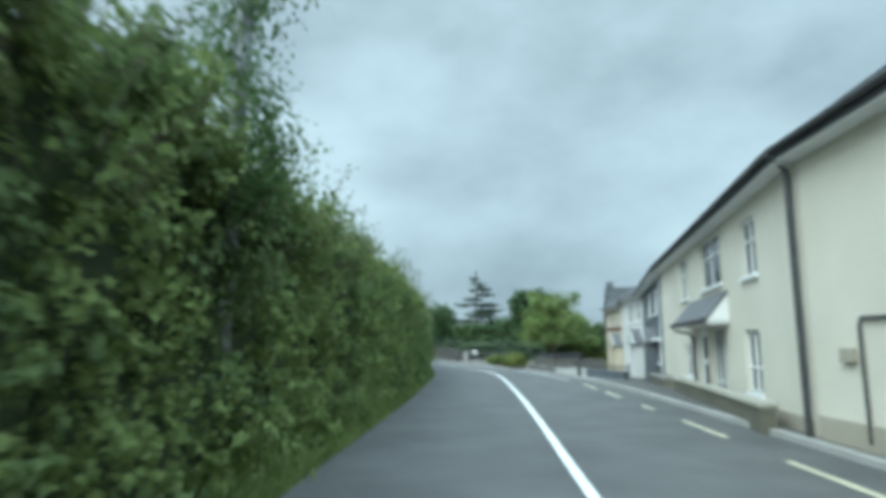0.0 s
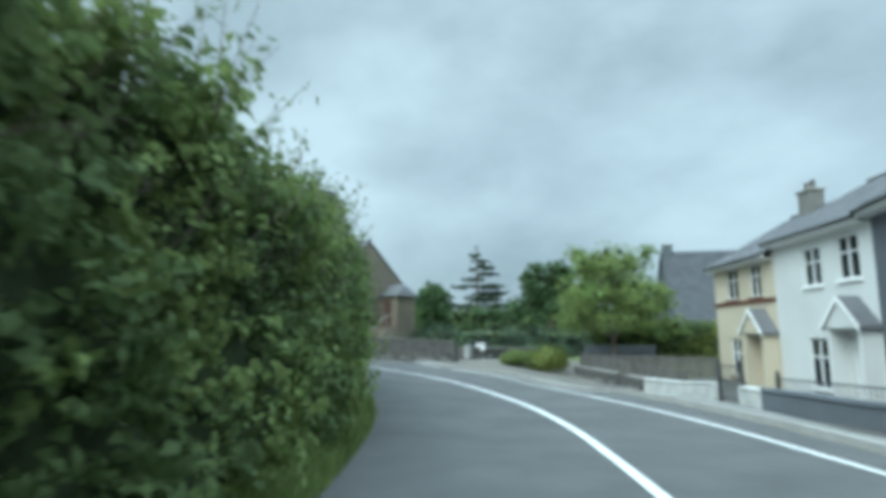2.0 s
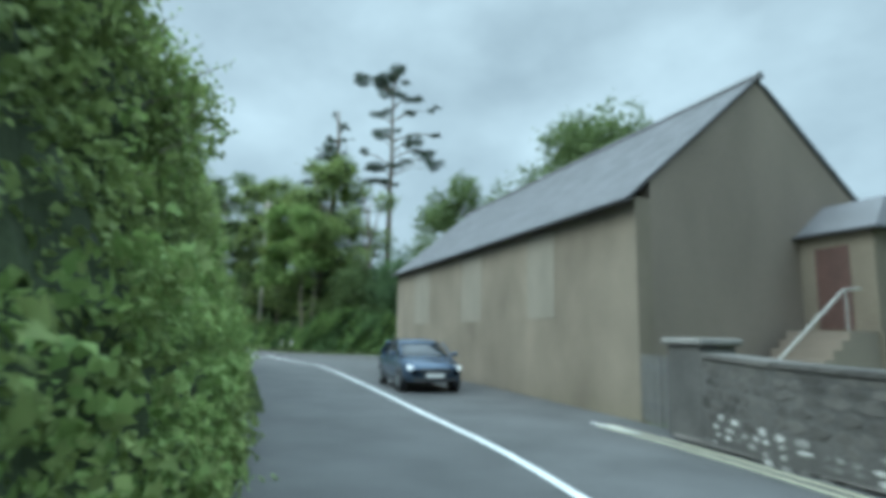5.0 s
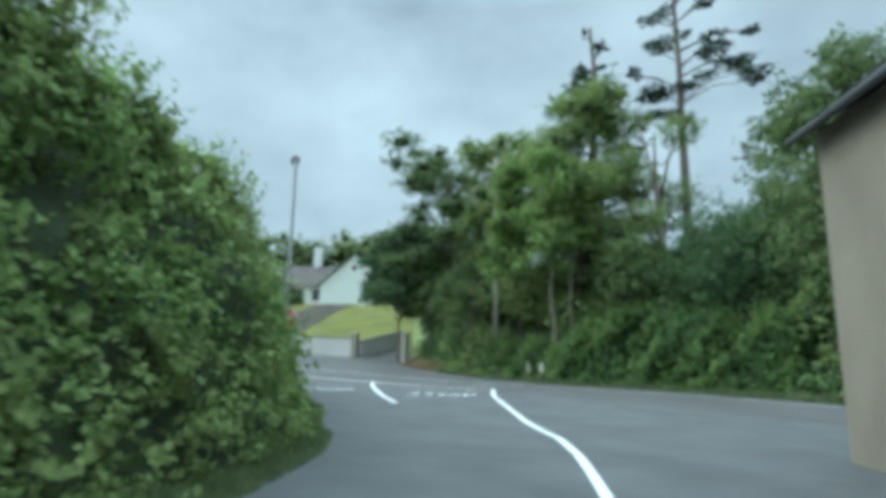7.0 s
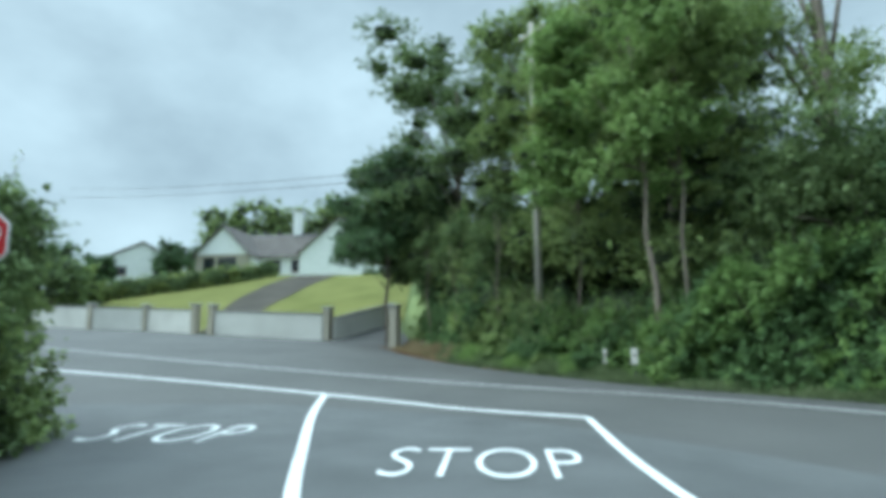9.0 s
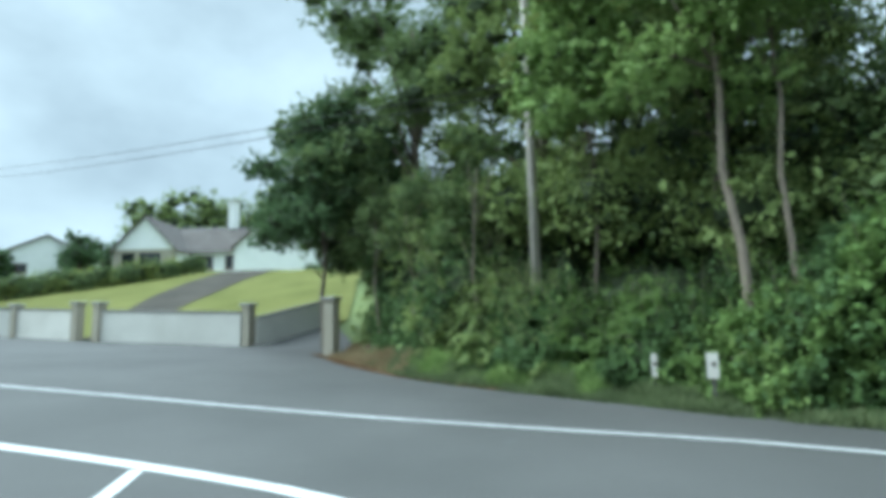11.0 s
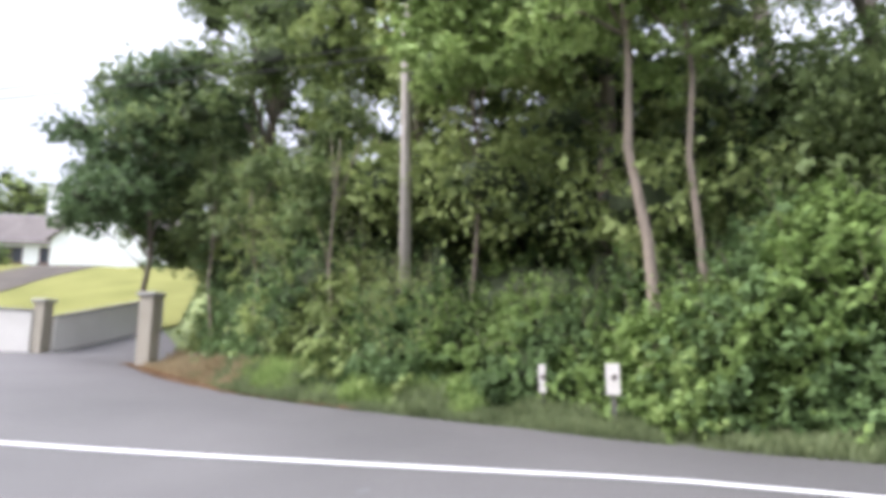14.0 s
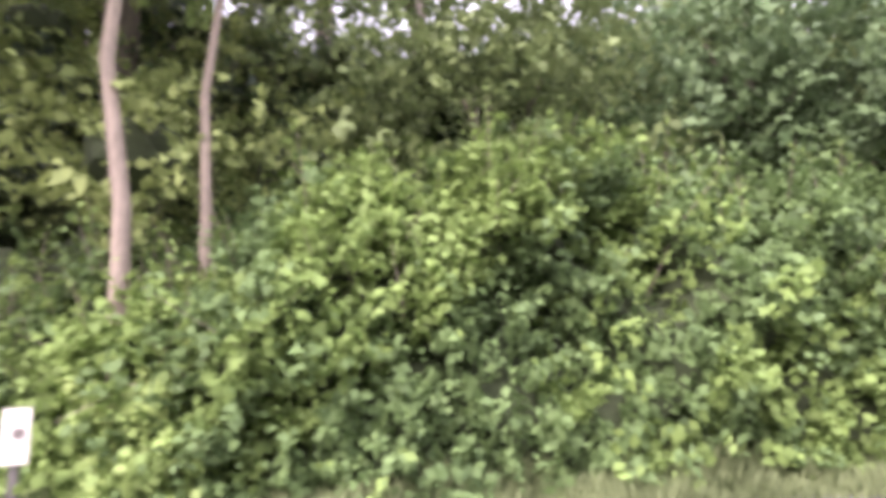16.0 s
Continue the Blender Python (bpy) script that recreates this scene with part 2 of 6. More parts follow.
def tube(points, radii, sides=8, bm=None):
    bm = bm or bmesh.new()
    rings = []
    for i, (p, r) in enumerate(zip(points, radii)):
        p = Vector(tuple(float(c) for c in p))
        d = (Vector(points[min(i + 1, len(points) - 1)]) - Vector(points[max(i - 1, 0)])).normalized()
        a = d.orthogonal().normalized() if abs(d.z) < 0.9 else (Vector((1, 0, 0)) - d * d.x).normalized()
        b = d.cross(a)
        rings.append([bm.verts.new(p + float(r) * (math.cos(k * math.tau / sides) * a + math.sin(k * math.tau / sides) * b)) for k in range(sides)])
    for q, s in zip(rings, rings[1:]):
        for k in range(sides):
            bm.faces.new((q[k], q[(k + 1) % sides], s[(k + 1) % sides], s[k]))
    bm.faces.new(rings[0][::-1]), bm.faces.new(rings[-1])
    return bm


def wobble(p, f, seed=0):
    """A cheap smooth noise of about -1 to 1 for many points."""
    x, y, z = p[:, 0] * f, p[:, 1] * f, p[:, 2] * f
    s = seed * 1.7
    return (np.sin(x * 1.3 + y * 0.7 + s) * np.cos(y * 1.1 - z * 1.6 + s * 2) + np.sin(x * 2.3 - z * 1.9 + s * 3) * np.cos(y * 2.7 + x * 0.6 + s)
            + 0.6 * np.sin(z * 3.7 + y * 3.1 + s * 5) * np.cos(x * 4.1 + s)) / 2.2


def leaves(name, pts, nrm, size, mat, parent, rng, droop=0.2, slim=0.55, tilt=0.8):
    """Many small folded leaves on the points, turned roughly along the normals, as one mesh."""
    n = len(pts)
    d = nrm + tilt * rng.normal(size=(n, 3))
    d /= np.linalg.norm(d, axis=1)[:, None] + 1e-9
    a = rng.normal(size=(n, 3))
    a[:, 2] -= droop * 3
    a -= d * (a * d).sum(1)[:, None]
    a /= np.linalg.norm(a, axis=1)[:, None] + 1e-9
    b = np.cross(d, a)
    s = (size * rng.uniform(0.6, 1.35, n))[:, None]
    v = np.stack([pts - a * s * 0.5, pts + b * s * slim * 0.5 + d * s * 0.14, pts + a * s * 0.5 - d * s * 0.1, pts - b * s * slim * 0.5 + d * s * 0.14], 1).reshape(-1, 3)
    me = bpy.data.meshes.new(name)
    me.vertices.add(4 * n)
    me.vertices.foreach_set("co", v.astype(np.float32).ravel())
    me.loops.add(4 * n)
    me.loops.foreach_set("vertex_index", np.arange(4 * n, dtype=np.int32))
    me.polygons.add(n)
    me.polygons.foreach_set("loop_start", np.arange(0, 4 * n, 4, dtype=np.int32))
    me.polygons.foreach_set("loop_total", np.full(n, 4, dtype=np.int32))
    me.update(calc_edges=True)
    me.materials.append(mat)
    ob = new(name, me)
    ob.parent = parent
    return ob


def smooth_line(pts, step=1.0):
    """A Catmull-Rom line through the points, at about even steps."""
    p = np.array([2 * np.array(pts[0]) - pts[1], *pts, 2 * np.array(pts[-1]) - pts[-2]], float)
    out = []
    for i in range(1, len(p) - 2):
        k = max(1, int(np.linalg.norm(p[i + 1] - p[i]) / step))
        for t in np.arange(k) / k:
            out.append(0.5 * (2 * p[i] + (p[i + 1] - p[i - 1]) * t + (2 * p[i - 1] - 5 * p[i] + 4 * p[i + 1] - p[i + 2]) * t**2 + (3 * p[i] - p[i - 1] - 3 * p[i + 1] + p[i + 2]) * t**3))
    out.append(p[-2])
    return np.array(out)


def beside(line, d):
    """The line moved to its right by d (a number or one for each point)."""
    t = np.gradient(line, axis=0)
    t /= np.linalg.norm(t, axis=1)[:, None] + 1e-9
    return line + np.stack([t[:, 1], -t[:, 0]], 1) * np.reshape(d, (-1, 1))


# ---- the lie of the land ----
VERGE_X = [-58, -53, -50.5, -48, -46.8, -43.6, -40.7, -38, -35.3, -25, -5]
VERGE_Y = [82.6, 81.4, 81.0, 81.3, 81.7, 82.2, 82.4, 82.7, 82.9, 82.4, 80.2]
ROAD_Y, ROAD_X = [0, 20, 28, 31, 34.2, 39, 44, 49, 53], [1.6, 2.1, 2.1, 1.9, 1.35, -0.1, -2.4, -5.0, -8.6]


def step01(v):
    v = np.clip(v, 0, 1)
    return v * v * (3 - 2 * v)


def ground_z(x, y):
    x, y = np.asarray(x, float), np.asarray(y, float)
    r = np.clip(-42.0 - x, 0, 70)
    z = 0.055 * r * r / (r + 3.0)
    n = -0.485 * x + 0.875 * y
    west = step01((-56.5 - x) / 3)
    z = z + west * np.clip(n - 103.0, 0, 22) * 0.24
    edge = np.interp(x, VERGE_X, VERGE_Y)
    z = z + (1 - west) * step01((y - edge) / 4.5) * 1.7
    d = x - np.interp(y, ROAD_Y, ROAD_X)
    dip = step01((d - 3.0) / 3) * step01((y - 24) / 8) * (1 - step01((y - 47) / 5))
    hollow = step01((x - 1.5) / 4) * (1 - step01((x - 9) / 1.5)) * step01((y - 35) / 6) * (1 - step01((y - 53) / 4))
    return z - np.maximum(0.45 * dip, 0.7 * hollow)


CENTRE = smooth_line([(1.5, -40), (1.55, -15), (1.6, 0), (1.75, 7), (1.95, 13), (2.1, 20), (2.12, 27.5), (1.92, 31), (1.3, 34.3), (-0.1, 39.0), (-2.4, 44), (-5.0, 48.9),
                      (-8.6, 53.2), (-12.7, 56.9), (-18.5, 62.0), (-25.4, 67.8), (-28.5, 69.6), (-32.8, 72.3), (-35.6, 74.1), (-38.46, 76.28)], 1.0)
MAIN = smooth_line([(-130, 30), (-90, 53.5), (-62, 67.6), (-49.8, 74.75), (-46.1, 76.95), (-42.5, 79.2), (-39.6, 80.3), (-35, 80.9), (-25, 80.6), (-10, 79.0), (30, 72.0), (80, 60)], 1.0)


def ribbon(name, left, right, mat, lift, label, category, kind="structure", across=6, parent=None):
    """A sheet between two lines that follows the ground."""
    bm = bmesh.new()
    grid = []
    for a, b in zip(left, right):
        row = []
        for k in range(across + 1):
            p = a + (b - a) * k / across
            row.append(bm.verts.new((p[0], p[1], float(ground_z(p[0], p[1])) + lift)))
        grid.append(row)
    for q, s in zip(grid, grid[1:]):
        for k in range(across):
            bm.faces.new((q[k], q[k + 1], s[k + 1], s[k]))
    ob = obj(name, bm, mat, parent)
    return tagged(ob, label, category, kind=kind) if not parent else ob


def build_ground():
    xs = np.unique(np.concatenate([np.linspace(-2500, -160, 14), np.arange(-160, 120, 2.0), np.linspace(120, 2500, 14)]))
    ys = np.unique(np.concatenate([np.linspace(-2500, -60, 14), np.arange(-60, 180, 2.0), np.linspace(180, 2500, 14)]))
    gx, gy = np.meshgrid(xs, ys, indexing="ij")
    gz = ground_z(gx, gy) - 0.13
    v = np.stack([gx, gy, gz], -1).reshape(-1, 3)
    n = len(ys)
    f = [(i * n + j, (i + 1) * n + j, (i + 1) * n + j + 1, i * n + j + 1) for i in range(len(xs) - 1) for j in range(n - 1)]
    me = bpy.data.meshes.new("ground")
    me.from_pydata(v.tolist(), [], f)
    me.materials.append(GRASS)
    tagged(new("ground", me), "rough green grass over gently rising ground", "ground", kind="structure")


build_ground()
LEFT_D = np.interp(np.arange(len(CENTRE)) / len(CENTRE), [0, 0.7, 0.85, 0.93, 1.0], [-3.2, -3.3, -3.9, -7.0, -14.0])
RIGHT_D = np.interp(np.arange(len(CENTRE)) / len(CENTRE), [0, 0.88, 0.95, 1.0], [3.75, 3.9, 5.6, 6.6])
ribbon("road", beside(CENTRE, LEFT_D), beside(CENTRE, RIGHT_D), ASPHALT, 0.0, "dark grey asphalt road with a solid white centre line", "road")
ribbon("main_road", beside(MAIN, np.interp(MAIN[:, 0], [-50, -44, -40, -36, -28], [-3.4, -3.4, -2.5, -1.9, -1.1])), beside(MAIN, np.interp(MAIN[:, 0], [-60, -50, -46], [9.0, 8.0, 5.2])), ASPHALT_OLD, 0.006, "worn grey asphalt main road across the junction", "road")


def resample(pts, n):
    """A smooth line through the points, cut into n even steps."""
    p = smooth_line(pts, 0.5)
    d = np.r_[0, np.cumsum(np.linalg.norm(np.diff(p, axis=0), axis=1))]
    s = np.linspace(0, d[-1], n)
    return np.stack([np.interp(s, d, p[:, k]) for k in (0, 1)], 1)


ribbon("junction", resample([(-20.5, 66.8), (-28.0, 65.2), (-33.5, 66.0), (-38.0, 66.3), (-43.0, 65.3), (-49.0, 62.0)], 30), resample([(-13.0, 79.6), (-22.0, 80.6), (-30.0, 80.8), (-36.0, 80.8), (-42.0, 79.4), (-52.0, 73.6)], 30), ASPHALT, 0.003, "grey asphalt at the mouth of the junction", "road", across=14)


def marking(name, line, width, mat, label, parent=None, lift=0.014):
    line = np.array(line, float)
    ob = ribbon(name, beside(line, -width / 2), beside(line, width / 2), mat, lift, label, "road marking", across=1, parent=parent)
    return ob


def piece(line, a, b):
    """The stretch of a line between two distances along it."""
    d = np.r_[0, np.cumsum(np.linalg.norm(np.diff(line, axis=0), axis=1))]
    b = min(b, d[-1])
    s = np.r_[a, d[(d > a + 0.05) & (d < b - 0.05)], b]
    return np.stack([np.interp(s, d, line[:, k]) for k in (0, 1)], 1)


def along_y(line, y):
    """The distance along a line at which it first reaches y."""
    d = np.r_[0, np.cumsum(np.linalg.norm(np.diff(line, axis=0), axis=1))]
    return float(d[np.argmax(line[:, 1] >= y)])


marking("centre_line", CENTRE, 0.13, PAINT_W, "solid white centre line painted on the asphalt")
EDGE_R = beside(CENTRE, np.interp(CENTRE[:, 1], [0, 24, 30, 33, 35.5, 38, 41, 45], [2.85, 2.8, 2.3, 2.05, 1.92, 2.0, 2.28, 2.6]))
for y0, y1 in ((-8, -6), (-3, -1), (2, 4.2), (6.4, 8.3), (10.3, 12.1), (13.9, 15.4), (17.0, 19.2), (21.05, 22.9)):
    marking("edge_dash", piece(EDGE_R, along_y(EDGE_R, y0), along_y(EDGE_R, y1)), 0.11, PAINT_Y, "pale yellow painted dash along the road edge")["group"] = "edge dashes"
marking("edge_line", piece(EDGE_R, along_y(EDGE_R, 24.7), along_y(EDGE_R, 45.0)), 0.1, PAINT_W, "thin white edge line beside the footway")
for y0, y1 in ((45.2, 46.2), (46.7, 47.9)):
    marking("edge_dash", piece(EDGE_R, along_y(EDGE_R, y0), along_y(EDGE_R, y1)), 0.11, PAINT_W, "white painted dash along the road edge")
for off in (2.72, 2.95):
    side = beside(CENTRE, off)
    marking("edge_line", piece(side, along_y(side, 50.2), along_y(side, 57.2)), 0.08, PAINT_Y, "pale yellow double line beside the stone wall")
marking("edge_dash", [(-9.3, 57.65), (-8.75, 57.25), (-8.2, 56.85)], 0.09, PAINT_W, "short white dash beside the hall's corner")
# stop line, lane divider and the main road's centre line
STOP_LINE = smooth_line([(-38.46, 76.28), (-40.7, 75.15), (-42.6, 74.6), (-44.8, 73.5), (-47.3, 71.95), (-49.9, 70.1), (-53.0, 67.7)], 0.5)
marking("stop_line", STOP_LINE, 0.2, PAINT_W, "white stop line across the mouth of the road")
marking("lane_divider", smooth_line([(-34.2, 69.55), (-36.6, 70.4), (-38.5, 71.15), (-41.8, 72.5), (-44.2, 73.65)], 0.5), 0.15, PAINT_W, "curved white line between two lanes", lift=0.018)
marking("main_centre_line", piece(MAIN, 60, 190), 0.11, PAINT_W, "white centre line of the main road", lift=0.022)


def lettering(text, x, y, ang, height, width, mat):
    cu = bpy.data.curves.new("lettering", "FONT")
    cu.body, cu.size, cu.align_x, cu.align_y = text, 1.0, "CENTER", "CENTER"
    cu.extrude = 0.0
    cu.offset = -0.014
    tmp = bpy.data.objects.new("lettering", cu)
    me = bpy.data.meshes.new_from_object(tmp)
    bpy.data.objects.remove(tmp)
    co = np.array([v.co[:] for v in me.vertices])
    lo, hi = co.min(0), co.max(0)
    for v in me.vertices:
        v.co = Vector(((v.co.x - (lo[0] + hi[0]) / 2) / (hi[0] - lo[0]) * width, (v.co.y - (lo[1] + hi[1]) / 2) / (hi[1] - lo[1]) * height, 0))
    me.materials.append(mat)
    return me


for x, y, w in ((-36.65, 72.68, 2.3), (-40.95, 69.95, 2.25)):
    ob = new("stop_lettering", lettering("STOP", 0, 0, 0, 1.5, w, PAINT_W))
    ob.matrix_world = pose(x, y, float(ground_z(x, y)) + 0.02, 0, 0, 52)
    tagged(ob, "large white word STOP painted on the asphalt", "road marking", kind="structure")
# kerb and footway on the houses' side
KLINE = beside(CENTRE, np.interp(CENTRE[:, 1], [0, 22, 28, 42, 50], [3.75, 3.7, 3.35, 3.35, 3.5]))
KLINE = piece(KLINE, along_y(KLINE, -30), along_y(KLINE, 50.5))


def kerb_and_footway():
    bm = bmesh.new()
    a, b = beside(KLINE, 0.0), beside(KLINE, 0.14)
    for i in range(len(a) - 1):
        p, q, r, s = a[i], a[i + 1], b[i + 1], b[i]
        g = [float(ground_z(*v)) for v in (p, q, r, s)]
        lo = [bm.verts.new((v[0], v[1], z - 0.06)) for v, z in zip((p, q, r, s), g)]
        hi = [bm.verts.new((v[0], v[1], z + 0.1)) for v, z in zip((p, q, r, s), g)]
        bm.faces.new((hi[0], hi[1], hi[2], hi[3])), bm.faces.new((lo[0], lo[1], hi[1], hi[0])), bm.faces.new((lo[2], lo[3], hi[3], hi[2]))
    bmesh.ops.recalc_face_normals(bm, faces=bm.faces[:])
    tagged(obj("kerb", bm, KERB), "low concrete kerb beside the road", "kerb", kind="structure")
    d = np.r_[0, np.cumsum(np.linalg.norm(np.diff(KLINE, axis=0), axis=1))]
    wide = np.interp(KLINE[:, 1], [-30, 6, 12, 16, 20, 26, 30, 34, 38, 41, 43, 48, 56], [0.4, 0.4, 0.6, 0.9, 1.3, 1.7, 1.8, 2.5, 3.1, 3.5, 2.2, 1.0, 0.6])
    cut = int(np.argmax(KLINE[:, 1] > 25.0))
    ribbon("footway", beside(KLINE, 0.14)[cut:], beside(KLINE, 0.14 + wide)[cut:], PAVING, 0.095, "pale concrete footway beside the kerb", "footway", across=2)
    ribbon("footway", beside(KLINE, 0.14)[: cut + 1], beside(KLINE, 0.14 + wide)[: cut + 1], ASPHALT_OLD, 0.095, "dark tarmac footway beside the kerb", "footway", across=2)


kerb_and_footway()
FORE = resample([(3.2, 42.5), (1.2, 46.5), (-1.2, 50.0), (-3.6, 52.6), (-7.6, 56.6)], 26)
ribbon("gravel_forecourt", FORE, resample([(9.7, 46.5), (9.7, 51.5), (5.6, 56.2), (-1.8, 54.3), (-7.8, 57.3)], 26), GRAVEL, 0.05, "worn gravel forecourt in front of the stone wall", "forecourt", across=4)
ribbon("side_apron", resample([(-44.0, 82.2), (-48.0, 81.4), (-52.5, 81.5), (-58, 82.8), (-66.3, 82.2), (-71.2, 76.1), (-77, 72.8), (-99, 60)], 60), resample([(-42.5, 79.5), (-46.0, 78.0), (-50.0, 76.0), (-54, 74.5), (-62, 70.0), (-74, 63.5), (-90, 54)], 60), ASPHALT_OLD, -0.004, "grey tarmac apron in front of a garden wall", "apron", across=10)
ribbon("earth_verge", resample([(-57.4, 84.0), (-53.5, 83.2), (-50.5, 82.5), (-47.0, 82.0)], 24), resample([(-57.2, 82.1), (-53.5, 81.2), (-50.0, 81.0), (-46.8, 81.5)], 24), DIRT, 0.012, "bare brown earth under the trees", "verge", across=3)

ribbon("drive_entry", resample([(-56.8, 83.3), (-61, 85.2), (-66.3, 86.6)], 12), resample([(-57.0, 81.8), (-61, 81.6), (-66.2, 82.3)], 12), ASPHALT_OLD, 0.016, "grey tarmac entry between two gate piers", "driveway", across=4)

# yards in front of and beside the terrace
ribbon("yard", np.array([(5.2, -20), (5.7, 10.0), (6.6, 20), (6.9, 30), (5.6, 40.5), (5.0, 47)]), np.array([(26, -20), (26, 10), (26, 20), (26, 30), (26, 41), (26, 47)]), ASPHALT_OLD, 0.04, "worn tarmac yard before the houses", "yard", across=6)


# ---- hedges, banks and trees ----
def hedge(name, line, height, depth, mat, leaf, density, label, seed, lean=0.25, core_in=0.28, rough=0.28, twigs=0, light=None, spread=0.11, shoot=1.0):
    """A clipped or wild hedge whose face follows the line (its face on the right of the line's direction)."""
    rng = np.random.default_rng(seed)
    line = np.array(line, float)
    d = np.r_[0, np.cumsum(np.linalg.norm(np.diff(line, axis=0), axis=1))]
    t = np.gradient(line, axis=0)
    t /= np.linalg.norm(t, axis=1)[:, None] + 1e-9
    hs = np.interp(np.linspace(0, 1, len(line)), np.linspace(0, 1, len(height)), height)
    e = thing(name, pose(float(line[0, 0]), float(line[0, 1]), float(ground_z(*line[0]))), label, "hedge")
    inv = np.array([line[0, 0], line[0, 1], float(ground_z(*line[0]))])

    def surface(s, v):
        """s along, v from 0 at the foot over the shoulder (1) to the back (2)."""
        x, y = np.interp(s, d, line[:, 0]), np.interp(s, d, line[:, 1])
        tx, ty = np.interp(s, d, t[:, 0]), np.interp(s, d, t[:, 1])
        h = np.interp(s, d, hs)
        ang = np.clip(v - 0.72, 0, 0.56) / 0.56 * np.pi / 2
        z = np.where(v < 0.72, v / 0.72 * (h - 0.5), (h - 0.5) + 0.5 * np.sin(ang))
        back = np.where(v < 0.72, lean * v / 0.72, lean + 0.5 * (1 - np.cos(ang))) + np.clip(v - 1.28, 0, 1) / 0.72 * depth
        p = np.stack([x - ty * back, y + tx * back, z], 1)
        nx = np.stack([ty * np.cos(ang), -tx * np.cos(ang), np.sin(ang) + 0.05], 1)
        w = rough * wobble(p, 0.9, seed) + rough * 0.75 * wobble(p, 2.6, seed + 1) + rough * 0.35 * wobble(p, 6.5, seed + 2)
        p = p + nx * w[:, None] * np.clip(v * 3, 0.25, 1)[:, None]
        p[:, 2] += ground_z(p[:, 0], p[:, 1])
        return p, nx

    # closed dark skin added under the leaves in place of the shaded inside
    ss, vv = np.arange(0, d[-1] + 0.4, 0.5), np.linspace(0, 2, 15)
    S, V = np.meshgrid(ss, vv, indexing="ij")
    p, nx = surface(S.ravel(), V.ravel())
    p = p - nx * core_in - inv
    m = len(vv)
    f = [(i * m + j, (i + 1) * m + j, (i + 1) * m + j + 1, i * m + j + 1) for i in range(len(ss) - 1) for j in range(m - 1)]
    me = bpy.data.meshes.new("dark_core")
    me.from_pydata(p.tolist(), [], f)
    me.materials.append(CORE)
    ob = new("dark_core", me)
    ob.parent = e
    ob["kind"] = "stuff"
    area = d[-1] * (np.mean(hs) + depth)
    # the leaves sit in sprays along short twigs that reach out of the surface
    run = 8
    n = int(area * density / run)
    s, v = rng.uniform(0, d[-1], n), np.where(rng.uniform(0, 1, n) < 0.93, rng.uniform(0, 1.3, n), rng.uniform(1.3, 2, n))
    p, nx = surface(s, v)
    p += nx * (rng.normal(0, spread, n) - 0.13)[:, None] - inv
    # thin places where the core, coloured as inner shade, shows between the leafy lumps
    thin = wobble(p, 1.5, seed + 4) + 0.8 * wobble(p, 3.4, seed + 5)
    keep = (thin > -0.4) | (rng.uniform(0, 1, n) < 0.55)
    p, nx = p[keep], nx[keep]
    n = len(p)
    way = nx * 0.7 + 0.6 * rng.normal(size=(n, 3)) + np.array([0, 0, 0.15])
    way /= np.linalg.norm(way, axis=1)[:, None]
    reach = leaf * rng.uniform(1.2, 3.4, n)
    k = rng.uniform(0, 1, (n, run))
    face = nx * 0.55 + np.array([0, 0, 0.6]) + 0.45 * rng.normal(size=(n, 3))
    p = (p[:, None, :] + way[:, None, :] * (reach[:, None] * k)[:, :, None] + leaf * 0.42 * rng.normal(size=(n, run, 3))).reshape(-1, 3)
    nx = np.repeat(face, run, axis=0)
    keep = p[:, 2] + inv[2] - ground_z(p[:, 0] + inv[0], p[:, 1] + inv[1]) > 0.02
    p, nx = p[keep], nx[keep]
    pick = wobble(p, 0.6, seed + 7) + 0.7 * wobble(p, 2.1, seed + 9) > 0.12 if light else np.zeros(len(p), bool)
    leaves("foliage", p[~pick], nx[~pick], leaf, mat, e, rng, tilt=0.3, slim=0.68)["kind"] = "stuff"
    if pick.any():
        leaves("young_foliage", p[pick], nx[pick], leaf * 1.1, light, e, rng, tilt=0.3, slim=0.68)["kind"] = "stuff"
    if twigs:
        # loose shoots that stand out of the top and face
        s = rng.uniform(0, d[-1], twigs)
        v = rng.uniform(0.45, 1.3, twigs)
        q, nx = surface(s, v)
        out, outn = [], []
        bm = bmesh.new()
        for a, b in zip(q, nx):
            L = shoot * rng.uniform(0.3, 0.95)
            dirn = b * 0.55 + np.array([0, 0, 0.75]) + rng.normal(0, 0.35, 3)
            dirn /= np.linalg.norm(dirn)
            tip = a + dirn * L
            tube([(a - inv).tolist(), (a + dirn * L * 0.5 - inv).tolist(), (tip - inv).tolist()], [0.008, 0.006, 0.003], 3, bm)
            for k in np.linspace(0.25, 1, int(9 * L) + 3):
                out.append(a + dirn * L * k - inv + rng.normal(0, 0.045, 3))
                outn.append(dirn + rng.normal(0, 0.6, 3))
        part("shoot_wood", bm, BARK, e)["kind"] = "stuff"
        leaves("shoot_foliage", np.array(out), np.array(outn), leaf * 0.8, light or mat, e, rng)["kind"] = "stuff"
    return e


GROUPS = {"distant_tree": "trees on the far field edge", "garden_tree": "trees round the neighbouring garden", "background_tree": "trees behind the hall", "shrub": "shrubs in the forecourt bed", "broadleaf_tree": "tall trees behind the bank", "slim_tree": "slim trunks in the ivy"}


